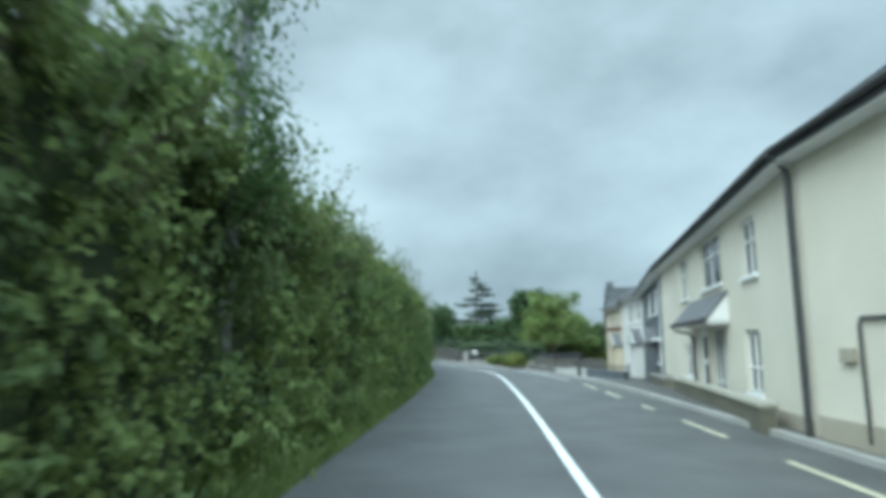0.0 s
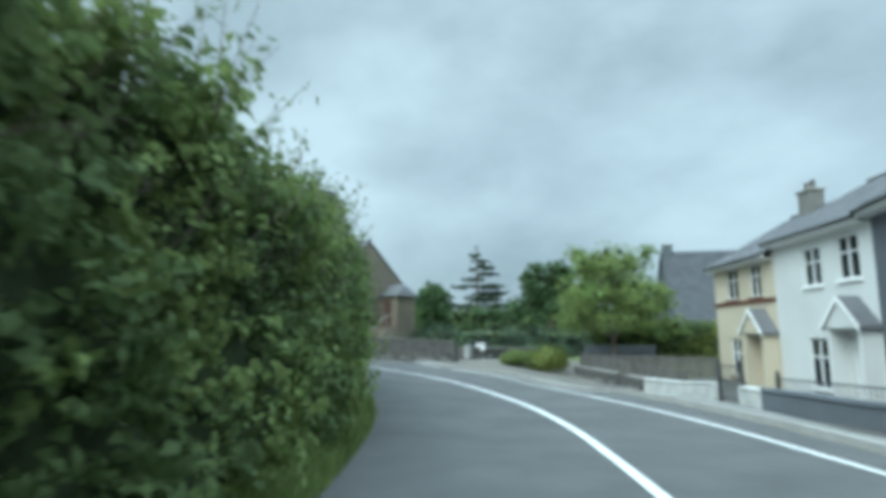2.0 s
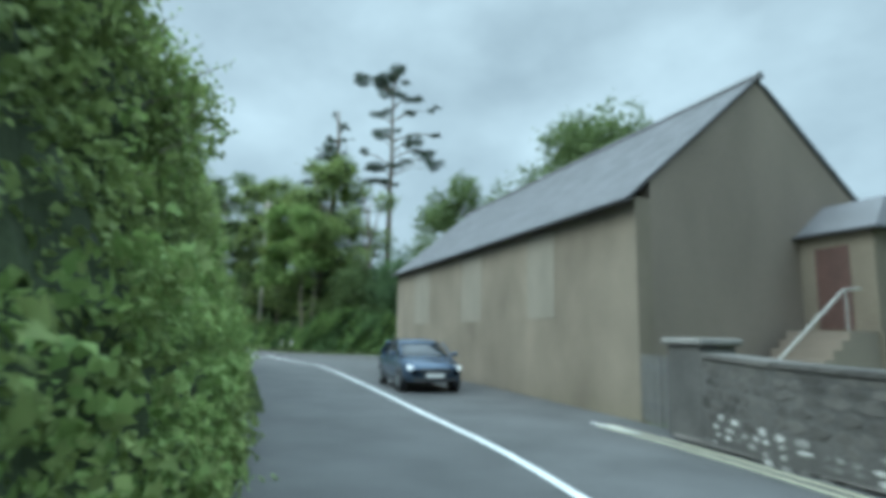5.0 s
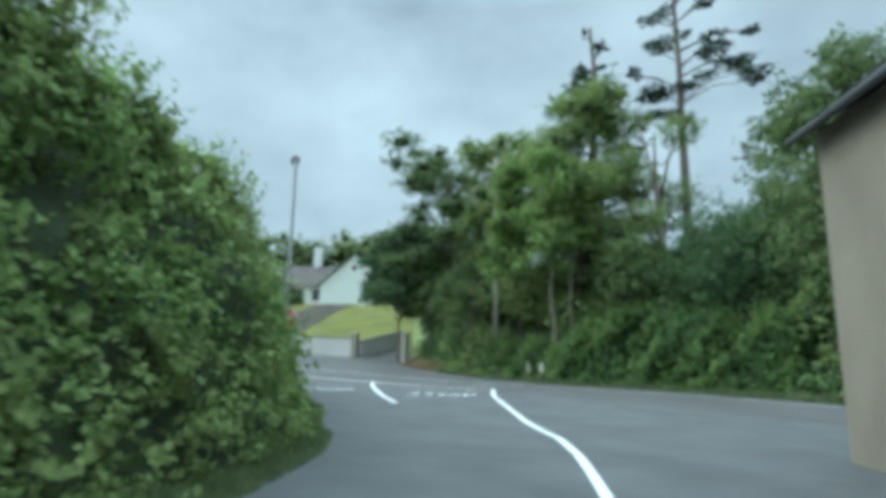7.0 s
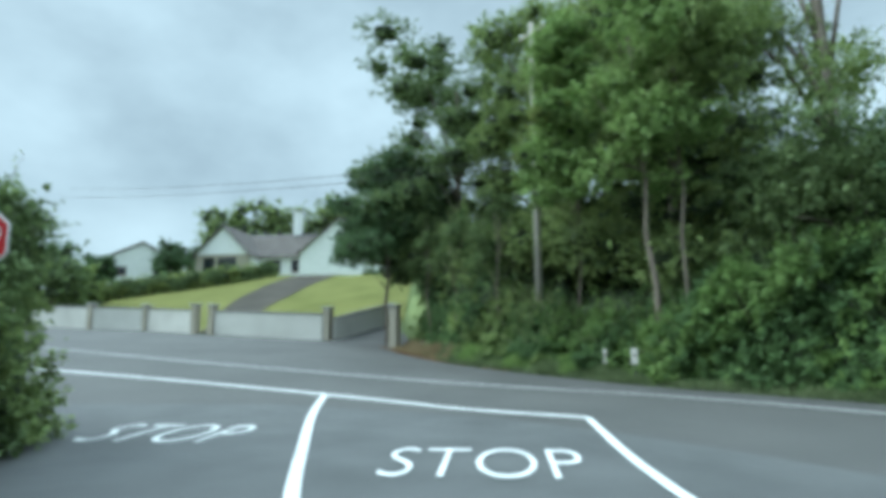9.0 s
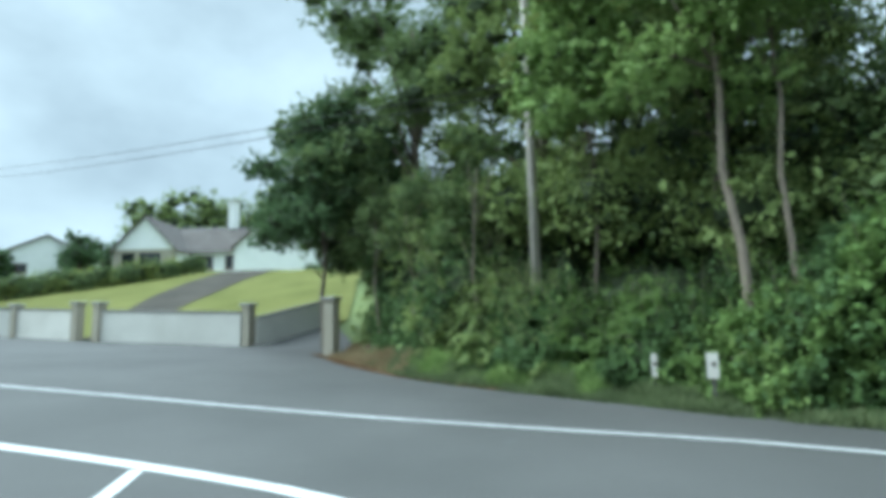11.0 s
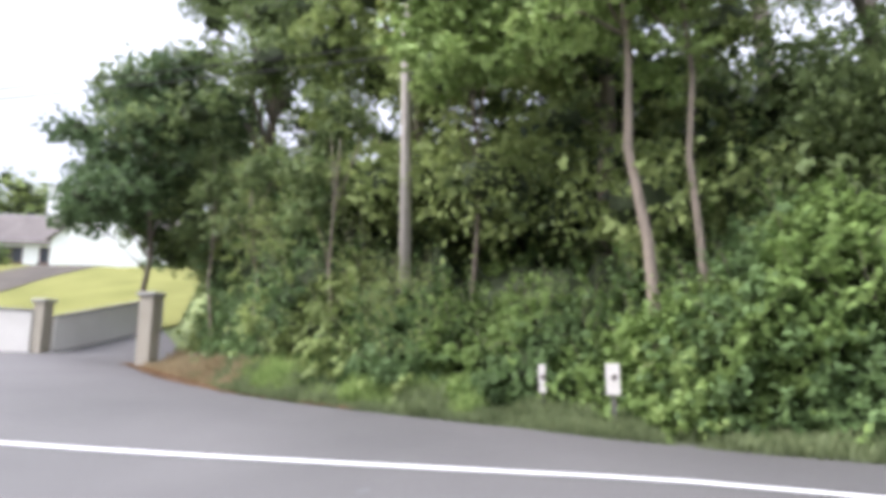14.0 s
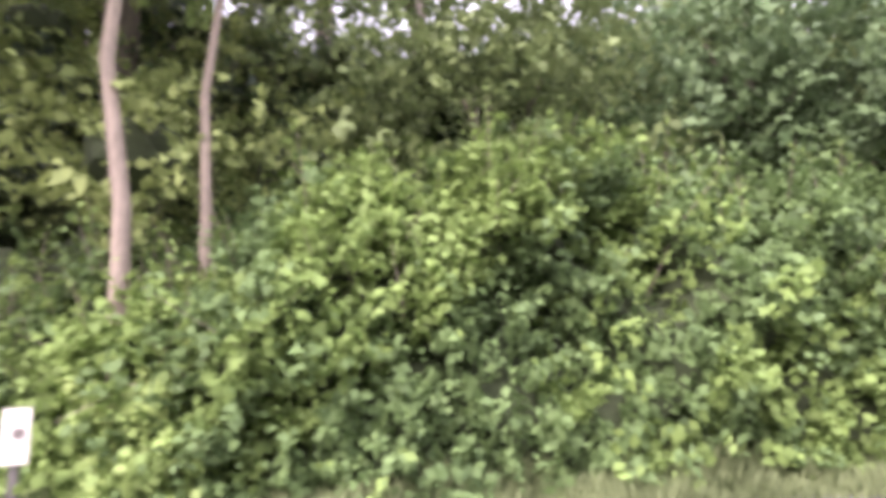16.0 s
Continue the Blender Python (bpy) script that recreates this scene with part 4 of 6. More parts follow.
hedge("field_hedge", smooth_line([(-24, 96), (-8, 100), (10, 100), (30, 96), (60, 90)], 1.0), [3.0, 2.6, 3.0, 2.6, 3.0], 1.5, LEAF_DARK, 0.3, 60, "dark field hedge in the distance", 26, light=LEAF_HEDGE, rough=0.6, spread=0.25)


# ---- buildings ----
def frame_at(x, y, z, dx, dy):
    """A pose whose x axis runs along (dx, dy)."""
    return pose(x, y, z, 0, 0, math.degrees(math.atan2(dy, dx)))


def wall_with_holes(x0, x1, z0, z1, y0, y1, holes):
    """A wall slab along x with rectangular openings (x0, x1, z0, z1) that go through it."""
    xs = sorted({x0, x1, *[h[0] for h in holes], *[h[1] for h in holes]})
    zs = sorted({z0, z1, *[h[2] for h in holes], *[h[3] for h in holes]})
    bm = bmesh.new()
    for a, b in zip(xs, xs[1:]):
        for c, d in zip(zs, zs[1:]):
            if not any(h[0] <= a and b <= h[1] and h[2] <= c and d <= h[3] for h in holes):
                box(a, b, y0, y1, c, d, bm=bm)
    bmesh.ops.remove_doubles(bm, verts=bm.verts[:], dist=1e-4)
    seen, drop = {}, []
    for f in bm.faces:
        key = tuple(round(v, 3) for v in f.calc_center_median())
        if key in seen:
            drop += [f, seen[key]]
        seen[key] = f
    bmesh.ops.delete(bm, geom=list(set(drop)), context="FACES")
    return bm


def window(parent, x0, x1, z0, z1, y, frame_mat=WHITE, sill_mat=None, panes=2, transom=0.0):
    """A framed window whose face looks along -y. y: the wall's outer face."""
    # dark backing sheet in place of the unlit room behind the panes
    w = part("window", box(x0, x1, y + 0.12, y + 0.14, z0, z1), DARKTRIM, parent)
    f = 0.06
    bm = box(x0, x0 + f, y + 0.05, y + 0.12, z0, z1)
    box(x1 - f, x1, y + 0.05, y + 0.12, z0, z1, bm=bm)
    box(x0 + f, x1 - f, y + 0.05, y + 0.12, z0, z0 + f, bm=bm)
    box(x0 + f, x1 - f, y + 0.05, y + 0.12, z1 - f, z1, bm=bm)
    for k in range(1, panes):
        c = x0 + (x1 - x0) * k / panes
        box(c - 0.03, c + 0.03, y + 0.05, y + 0.12, z0 + f, z1 - f, bm=bm)
    if transom:
        zt = z0 + (z1 - z0) * transom
        box(x0 + f, x1 - f, y + 0.055, y + 0.115, zt - 0.025, zt + 0.025, bm=bm)
    part("window_frame", bm, frame_mat, w)
    for k in range(panes):
        a, b = x0 + (x1 - x0) * k / panes + 0.03, x0 + (x1 - x0) * (k + 1) / panes - 0.03
        part("pane", box(a, b, y + 0.085, y + 0.095, z0 + f * 0.8, z1 - f * 0.8), GLASS, w)
    part("window_sill", box(x0 - 0.08, x1 + 0.08, y - 0.07, y + 0.11, z0 - 0.09, z0, 0.01), sill_mat or frame_mat, w)
    return w


def door(parent, x0, x1, z0, z1, y, mat, panel=DARKTRIM):
    d = part("door", box(x0 + 0.06, x1 - 0.06, y + 0.06, y + 0.11, z0, z1 - 0.06, 0.006), mat, parent)
    bm = box(x0, x0 + 0.06, y + 0.02, y + 0.12, z0, z1)
    box(x1 - 0.06, x1, y + 0.02, y + 0.12, z0, z1, bm=bm)
    box(x0 + 0.06, x1 - 0.06, y + 0.02, y + 0.12, z1 - 0.06, z1, bm=bm)
    part("door_frame", bm, WHITE, d)
    bm = box(x0 + 0.2, x1 - 0.2, y + 0.045, y + 0.06, z0 + 1.1, z1 - 0.25, 0.004)
    box(x0 + 0.2, x1 - 0.2, y + 0.045, y + 0.06, z0 + 0.2, z0 + 0.95, 0.004, bm)
    part("door_panel", bm, panel, d)
    part("handle", box(x1 - 0.2, x1 - 0.1, y + 0.02, y + 0.05, z0 + 1.0, z0 + 1.03), STEEL, d)
    return d


def slates(parent, x0, x1, y0, z0, y1, z1, mat, course=0.28, wide=0.32, seed=0, name="roof"):
    """A pitched roof slab from the eave (y0, z0) to the ridge (y1, z1), covered in lapped courses."""
    ln = math.hypot(y1 - y0, z1 - z0)
    uy, uz = (y1 - y0) / ln, (z1 - z0) / ln
    s = 1 if y1 > y0 else -1
    ny, nz = -uz * s * s if s > 0 else uz, abs(uy)
    roof = part(name, prism([(y0, z0), (y1, z1), (y1, z1 - 0.07), (y0, z0 - 0.07)], x0, x1), DARKTRIM, parent)
    rng = random.Random(seed)
    bm = bmesh.new()
    n = int(ln / course)
    for i in range(n):
        a, b = i * course - 0.03, min((i + 1) * course + 0.05, ln)
        k = int((x1 - x0) / wide) + 1
        for j in range(k + 1):
            xa = x0 + (j - (0.5 if i % 2 else 0)) * wide
            xb = min(xa + wide - 0.008, x1 + 0.02)
            xa = max(xa, x0 - 0.02)
            if xb - xa < 0.03:
                continue
            u = 0.028 + rng.uniform(0, 0.006)
            p = []
            for xx, t, lift in ((xa, a, u), (xb, a, u), (xb, b, 0.012), (xa, b, 0.012)):
                p.append(bm.verts.new((xx, y0 + uy * t + ny * lift, z0 + uz * t + nz * lift)))
            q = [bm.verts.new((v.co.x, v.co.y - ny * 0.014, v.co.z - nz * 0.014)) for v in p[:2]]
            bm.faces.new(p)
            bm.faces.new((p[1], p[0], q[0], q[1]))
    ob = part("slate", bm, mat, roof)
    ob["kind"] = "stuff"
    return roof


def terrace_house(name, a, b, eaves, ridge, depth, wall_mat, sill_mat, windows, doors, porch, label, seed, base=0.0, slope_mat=SLATE, chimney=None):
    """A house whose front runs from a to b (seen from the road, left to right)."""
    (ax, ay), (bx, by) = a, b
    w = math.hypot(bx - ax, by - ay)
    e = thing(name, frame_at(ax, ay, base, bx - ax, by - ay), label, "house", "terrace beside the road")
    holes = [h[:4] for h in windows] + [h[:4] for h in doors]
    front = part("front_wall", wall_with_holes(0, w, -0.3, eaves, 0, 0.3, holes), wall_mat, e)
    bm = prism([(0.3, -0.3), (depth, -0.3), (depth, eaves + 0.1), (depth / 2, ridge - 0.1), (0.3, eaves - 0.12 + 0.65 * (ridge - eaves) / (depth / 2 + 0.35))], 0, 0.25)
    part("side_wall", bm, wall_mat, e)
    part("side_wall", prism([(0.3, -0.3), (depth, -0.3), (depth, eaves + 0.1), (depth / 2, ridge - 0.1), (0.3, eaves - 0.12 + 0.65 * (ridge - eaves) / (depth / 2 + 0.35))], w - 0.25, w), wall_mat, e)
    part("back_wall", box(0.25, w - 0.25, depth - 0.3, depth, -0.3, eaves), wall_mat, e)
    slates(e, 0.0, w, -0.35, eaves - 0.02, depth / 2, ridge, slope_mat, seed=seed)
    slates(e, 0.0, w, depth + 0.35, eaves - 0.02, depth / 2, ridge, slope_mat, course=0.5, wide=1.0, seed=seed)
    part("ridge_tiles", tube([(0, depth / 2, ridge + 0.01), (w, depth / 2, ridge + 0.01)], [0.1, 0.1], 8), slope_mat, e)
    part("fascia", box(0, w, -0.37, -0.33, eaves - 0.2, eaves - 0.03), DARKTRIM if wall_mat is RENDER_CREAM else WHITE, e)
    part("soffit", box(0, w, -0.33, 0.0, eaves - 0.24, eaves - 0.21), WHITE, e)
    g = tube([(0, -0.43, eaves - 0.07), (w, -0.43, eaves - 0.07)], [0.055, 0.055], 8)
    part("gutter", g, DARKTRIM, e)
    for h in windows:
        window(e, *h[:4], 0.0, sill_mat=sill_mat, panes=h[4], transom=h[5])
    for h in doors:
        door(e, *h[:4], 0.0, h[4])
    if porch:
        x0, x1, z, out, pitch = (*porch, 0.55)[:5]
        pr = part("porch", prism([(-out, z), (0, z), (0, z + 0.08), (-out, z + 0.08)], x0, x1), WHITE, e)
        m = (x0 + x1) / 2
        top = z + (x1 - x0) * pitch
        for xa, xb in ((x0 - 0.12, m), (x1 + 0.12, m)):
            bm = bmesh.new()
            v = [bm.verts.new(p) for p in ((xa, -out - 0.1, z), (xb, -out - 0.1, top), (xb, 0, top), (xa, 0, z), (xa, -out - 0.1, z + 0.1), (xb, -out - 0.1, top + 0.1), (xb, 0, top + 0.1), (xa, 0, z + 0.1))]
            for f in ((0, 1, 2, 3), (4, 5, 6, 7), (0, 1, 5, 4), (3, 2, 6, 7), (0, 3, 7, 4), (1, 2, 6, 5)):
                bm.faces.new([v[k] for k in f])
            bmesh.ops.recalc_face_normals(bm, faces=bm.faces[:])
            part("porch_roof", bm, slope_mat, pr)
        for xa, xb in ((x0 - 0.12, m), (x1 + 0.12, m)):
            bm = bmesh.new()
            v = [bm.verts.new(p) for p in ((xa, -out - 0.13, z - 0.06), (xb, -out - 0.13, top - 0.06), (xb, -out - 0.13, top + 0.1), (xa, -out - 0.13, z + 0.1), (xa, -out - 0.1, z - 0.06), (xb, -out - 0.1, top - 0.06), (xb, -out - 0.1, top + 0.1), (xa, -out - 0.1, z + 0.1))]
            for f in ((0, 1, 2, 3), (4, 5, 6, 7), (0, 1, 5, 4), (3, 2, 6, 7), (0, 3, 7, 4), (1, 2, 6, 5)):
                bm.faces.new([v[k] for k in f])
            bmesh.ops.recalc_face_normals(bm, faces=bm.faces[:])
            part("bargeboard", bm, WHITE, pr)
        bm = bmesh.new()
        tri = [(x0 - 0.02, z + 0.06), (x1 + 0.02, z + 0.06), (m, top - 0.02)]
        lo, hi = [bm.verts.new((px, -out - 0.06, pz)) for px, pz in tri], [bm.verts.new((px, -out, pz)) for px, pz in tri]
        bm.faces.new(lo), bm.faces.new(hi[::-1])
        for q in range(3):
            bm.faces.new((lo[q], hi[q], hi[(q + 1) % 3], lo[(q + 1) % 3]))
        bmesh.ops.recalc_face_normals(bm, faces=bm.faces[:])
        part("porch_gable", bm, wall_mat, pr)
        for xa in (x0, x1 - 0.14):
            part("porch_pier", box(xa, xa + 0.14, -out, 0.0, -0.05, z), wall_mat, pr)
    if chimney:
        cx = chimney
        ch = part("chimney", box(cx - 0.45, cx + 0.45, depth / 2 - 0.3, depth / 2 + 0.3, ridge - 0.6, ridge + 0.8, 0.02), COPE, e)
        part("chimney_cap", box(cx - 0.52, cx + 0.52, depth / 2 - 0.37, depth / 2 + 0.37, ridge + 0.8, ridge + 0.9, 0.02), KERB, ch)
        for k in (-0.22, 0.22):
            part("chimney_pot", tube([(cx + k, depth / 2, ridge + 0.9), (cx + k, depth / 2, ridge + 1.25)], [0.12, 0.1], 10), TILE_BROWN, ch)
    return e


def win(x0, x1, z0, z1, panes=2, transom=0.62):
    return (x0, x1, z0, z1, panes, transom)


# heights of openings are counted from the floor, which lies lower than the road at the far end of the row
BUFF = terrace_house("terrace_house", (11.4, 46.6), (11.25, 41.4), 4.68, 6.85, 7.0, RENDER_YELLOW, BROWN, [win(1.2, 2.3, 3.2, 4.45), win(3.3, 4.2, 3.2, 4.45), win(1.25, 2.2, 0.15, 1.65)], [(3.85, 4.75, 0.0, 1.8, BROWN)], (3.55, 5.1, 1.8, 0.5),
                     "buff rendered terrace house with brown window bands and porch", 1, base=-0.45, chimney=1.6)
part("string_course", box(0.0, 5.2, -0.05, 0.0, 2.95, 3.12, 0.01), BROWN, BUFF)
terrace_house("terrace_house", (11.25, 41.4), (11.1, 36.2), 5.0, 7.15, 7.0, RENDER_WHITE, WHITE, [win(1.8, 2.8, 3.3, 4.5), win(3.6, 4.6, 3.35, 4.6), win(1.75, 2.8, 0.2, 1.72)], [(4.0, 4.8, 0.0, 1.9, WHITE)], (3.65, 5.15, 1.95, 0.5),
              "white rendered terrace house with a gabled porch", 2, base=-0.45)
GREY = terrace_house("terrace_house", (11.1, 36.2), (8.75, 25.8), 4.85, 7.4, 7.0, RENDER_GREY, WHITE, [win(3.3, 5.7, 3.12, 4.35, 3), win(6.95, 8.8, 3.1, 4.25, 3), win(3.6, 5.7, 0.3, 1.7), win(8.35, 9.55, 0.9, 1.8)], [(7.1, 8.0, 0.0, 1.75, DARKTRIM)], (6.75, 8.3, 1.75, 0.5, 0.42),
                     "dark grey rendered house with white window frames", 3, base=-0.2, chimney=1.0)
part("window_hood", box(8.32, 9.75, -0.28, 0.0, 1.86, 1.96, 0.01), WHITE, GREY)
part("quoin_strip", box(9.78, 10.0, -0.03, 0.0, 0.2, 4.6, 0.008), WHITE, GREY)
part("plinth", box(0, 10.6, -0.04, 0.0, -0.2, 0.2, 0.01), DARKTRIM, GREY)
CREAM = terrace_house("terrace_house", (8.7, 25.6), (5.9, 10.4), 4.68, 7.6, 7.5, RENDER_CREAM, WHITE, [win(4.6, 5.8, 2.95, 4.3), win(7.9, 10.2, 3.0, 4.35), win(12.1, 13.1, 2.9, 4.1), win(11.9, 12.9, 0.5, 1.8, 2, 0.4), win(4.9, 6.2, 0.5, 1.45, 2), win(8.8, 10.2, 0.1, 1.95, 3, 0.25)], [(7.3, 8.2, 0.0, 1.95, WHITE)], None,
                      "cream rendered house with a lean-to canopy and black downpipe", 4)


def canopy(parent, x0, x1, z0, z1, out):
    c = part("canopy", prism([(-out, z0), (0, z1), (0, z1 + 0.08), (-out, z0 + 0.08)], x0, x1), SLATE, parent, "slate lean-to canopy over the doors")
    part("canopy_gutter", tube([(x0 - 0.05, -out - 0.05, z0 + 0.02), (x1 + 0.05, -out - 0.05, z0 + 0.02)], [0.06, 0.06], 8), DARKTRIM, c)
    part("canopy_soffit", box(x0 + 0.04, x1 - 0.04, -out + 0.02, 0.0, z0 - 0.06, z0 - 0.02), WHITE, c)
    for x in (x0 + 0.03, x1 - 0.06):
        part("canopy_cheek", prism([(-out + 0.04, z0 - 0.0), (0, z0 - 0.0), (0, z1 - 0.02)], x, x + 0.03), WHITE, c)
    part("canopy_downpipe", tube([(x0 + 0.05, -out - 0.03, z0 - 0.04), (x0 + 0.12, -out + 0.05, z0 - 0.14), (x0 + 0.45, -0.16, z0 - 0.22), (x0 + 0.52, -0.07, z0 - 0.36), (x0 + 0.52, -0.07, 0.0)], [0.04] * 5, 8), DARKTRIM, c)


canopy(CREAM, 6.1, 10.7, 2.05, 2.72, 0.55)
part("downpipe", tube([(15.38, -0.1, 0.0), (15.38, -0.1, 4.35), (15.38, -0.4, 4.6)], [0.055, 0.055, 0.055], 8), DARKTRIM, CREAM)
part("plinth", box(0, 15.4, -0.03, 0.0, -0.1, 0.35, 0.01), RENDER_PALE, CREAM)
PLAIN = terrace_house("terrace_house", (5.88, 10.3), (5.62, -6.0), 4.68, 7.6, 7.5, RENDER_CREAM, WHITE, [win(6.0, 7.0, 2.9, 4.1), win(10.0, 11.0, 2.9, 4.1)], [(9.0, 9.9, 0.0, 2.0, WHITE)], None, "plain cream rendered house flush with the footway", 5)
part("plinth", box(0, 16.2, -0.03, 0.0, -0.1, 0.45, 0.01), RENDER_PALE, PLAIN)
part("meter_pipe", tube([(1.2, -0.04, 0.2), (1.2, -0.04, 1.75), (1.25, -0.04, 1.85), (3.2, -0.04, 1.85)], [0.025] * 4, 6), DARKTRIM, PLAIN)
part("meter_box", box(0.75, 1.05, -0.08, 0.0, 1.25, 1.45, 0.01), RENDER_PALE, PLAIN)


# ---- the hall ----
def hall():
    a, dirn = Vector((-8.71, 59.2)), Vector((-0.7843, 0.6204))
    L, W, ev, rg = 18.4, 7.6, 4.67, 8.1
    b = a + dirn * L
    # local x runs from the far corner to the near one, y away from the road
    e = thing("hall", frame_at(b.x, b.y, 0, -dirn.x, -dirn.y), "tan pebbledashed hall with a slate roof and blocked windows", "hall")
    strips = [(L - b, L - a) for a, b in ((3.36, 4.84), (8.1, 9.83), (13.5, 15.55))]
    part("side_wall", box(0, L, 0, 0.4, -0.4, ev), RENDER_TAN, e, "plain pebbledashed long wall")
    for s0, s1 in strips:
        part("blocked_window", box(s0, s1, -0.012, 0.02, 2.1, 4.45, 0.004), INFILL, e, "paler rendered infill of a former window")
    part("side_wall", box(0, L, W - 0.4, W, -0.4, ev), RENDER_TAN, e)
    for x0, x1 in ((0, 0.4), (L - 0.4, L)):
        part("gable_wall", prism([(0.4, -0.4), (W - 0.4, -0.4), (W - 0.4, ev + 0.4), (W / 2, rg - 0.1), (0.4, ev + 0.4)], x0, x1), CEMENT_SHADE, e, "stained grey-brown gable with its shade put into the colour")
    slates(e, -0.05, L + 0.05, -0.25, ev - 0.05, W / 2, rg, SLATE, course=0.26, wide=0.3, seed=7)
    slates(e, -0.05, L + 0.05, W + 0.25, ev - 0.05, W / 2, rg, SLATE, course=0.5, wide=0.6, seed=8)
    part("ridge_tiles", tube([(-0.15, W / 2, rg + 0.02), (L + 0.15, W / 2, rg + 0.02)], [0.11, 0.11], 8), SLATE, e)
    part("gutter", tube([(-0.15, -0.32, ev - 0.1), (L + 0.15, -0.32, ev - 0.1)], [0.06, 0.06], 8), DARKTRIM, e)
    # porch on the near gable
    y0, y1, out, pe, pr = 4.9, 6.75, 1.75, 4.15, 5.0
    p = part("porch", box(L, L + out, y0, y0 + 0.25, -0.4, pe), RENDER_TAN, e)
    part("porch_wall", box(L, L + out, y1 - 0.25, y1, -0.4, pe), RENDER_TAN, p)
    part("porch_front", box(L + out - 0.25, L + out, y0 + 0.25, y1 - 0.25, -0.4, pe), RENDER_TAN, p)
    # a hipped slate roof
    m, xe = (y0 + y1) / 2, L + out + 0.15
    bm = bmesh.new()
    v = [bm.verts.new(q) for q in ((L, y0 - 0.15, pe - 0.02), (xe, y0 - 0.15, pe - 0.02), (xe, y1 + 0.15, pe - 0.02), (L, y1 + 0.15, pe - 0.02), (L, m, pr), (xe - 0.4, m, pr))]
    for f in ((0, 1, 5, 4), (1, 2, 5), (2, 3, 4, 5), (3, 0, 4), (0, 3, 2, 1)):
        bm.faces.new([v[k] for k in f])
    bmesh.ops.recalc_face_normals(bm, faces=bm.faces[:])
    roof = part("porch_roof", bm, SLATE, p, "hipped slate porch roof")
    part("porch_gutter", tube([(L, y0 - 0.2, pe - 0.05), (xe + 0.05, y0 - 0.2, pe - 0.05), (xe + 0.05, y1 + 0.2, pe - 0.05)], [0.05] * 3, 6), DARKTRIM, roof)
    part("porch_door", box(L + 0.4, L + 1.2, y0 - 0.03, y0 - 0.004, 1.9, 3.8, 0.005), DOOR_BROWN, p, "dark red-brown boarded door")
    part("plinth", box(L, L + out + 0.08, y0 - 0.08, y1 + 0.08, -0.3, 1.85), RENDER_TAN, p)
    part("landing", box(L + 0.3, L + out, y0 - 1.0, y0 - 0.09, -0.3, 1.85), CEMENT_SHADE, p)
    for k in range(9):
        part("step", box(L + 0.3, L + out, y0 - 1.0 - 0.26 * (k + 1), y0 - 1.0 - 0.26 * k, -0.3, 1.85 - 0.2 * (k + 1)), CEMENT_SHADE, p)
    part("handrail", tube([(L + 1.7, y0 - 0.5, 2.75), (L + 1.7, y0 - 1.0, 2.7), (L + 1.7, y0 - 3.3, 1.0)], [0.028] * 3, 6), KERB, p)
    for q, z in ((0.95, 2.7), (3.2, 1.05)):
        part("rail_post", tube([(L + 1.7, y0 - q, z - 0.9), (L + 1.7, y0 - q, z)], [0.022] * 2, 6), KERB, p)


hall()


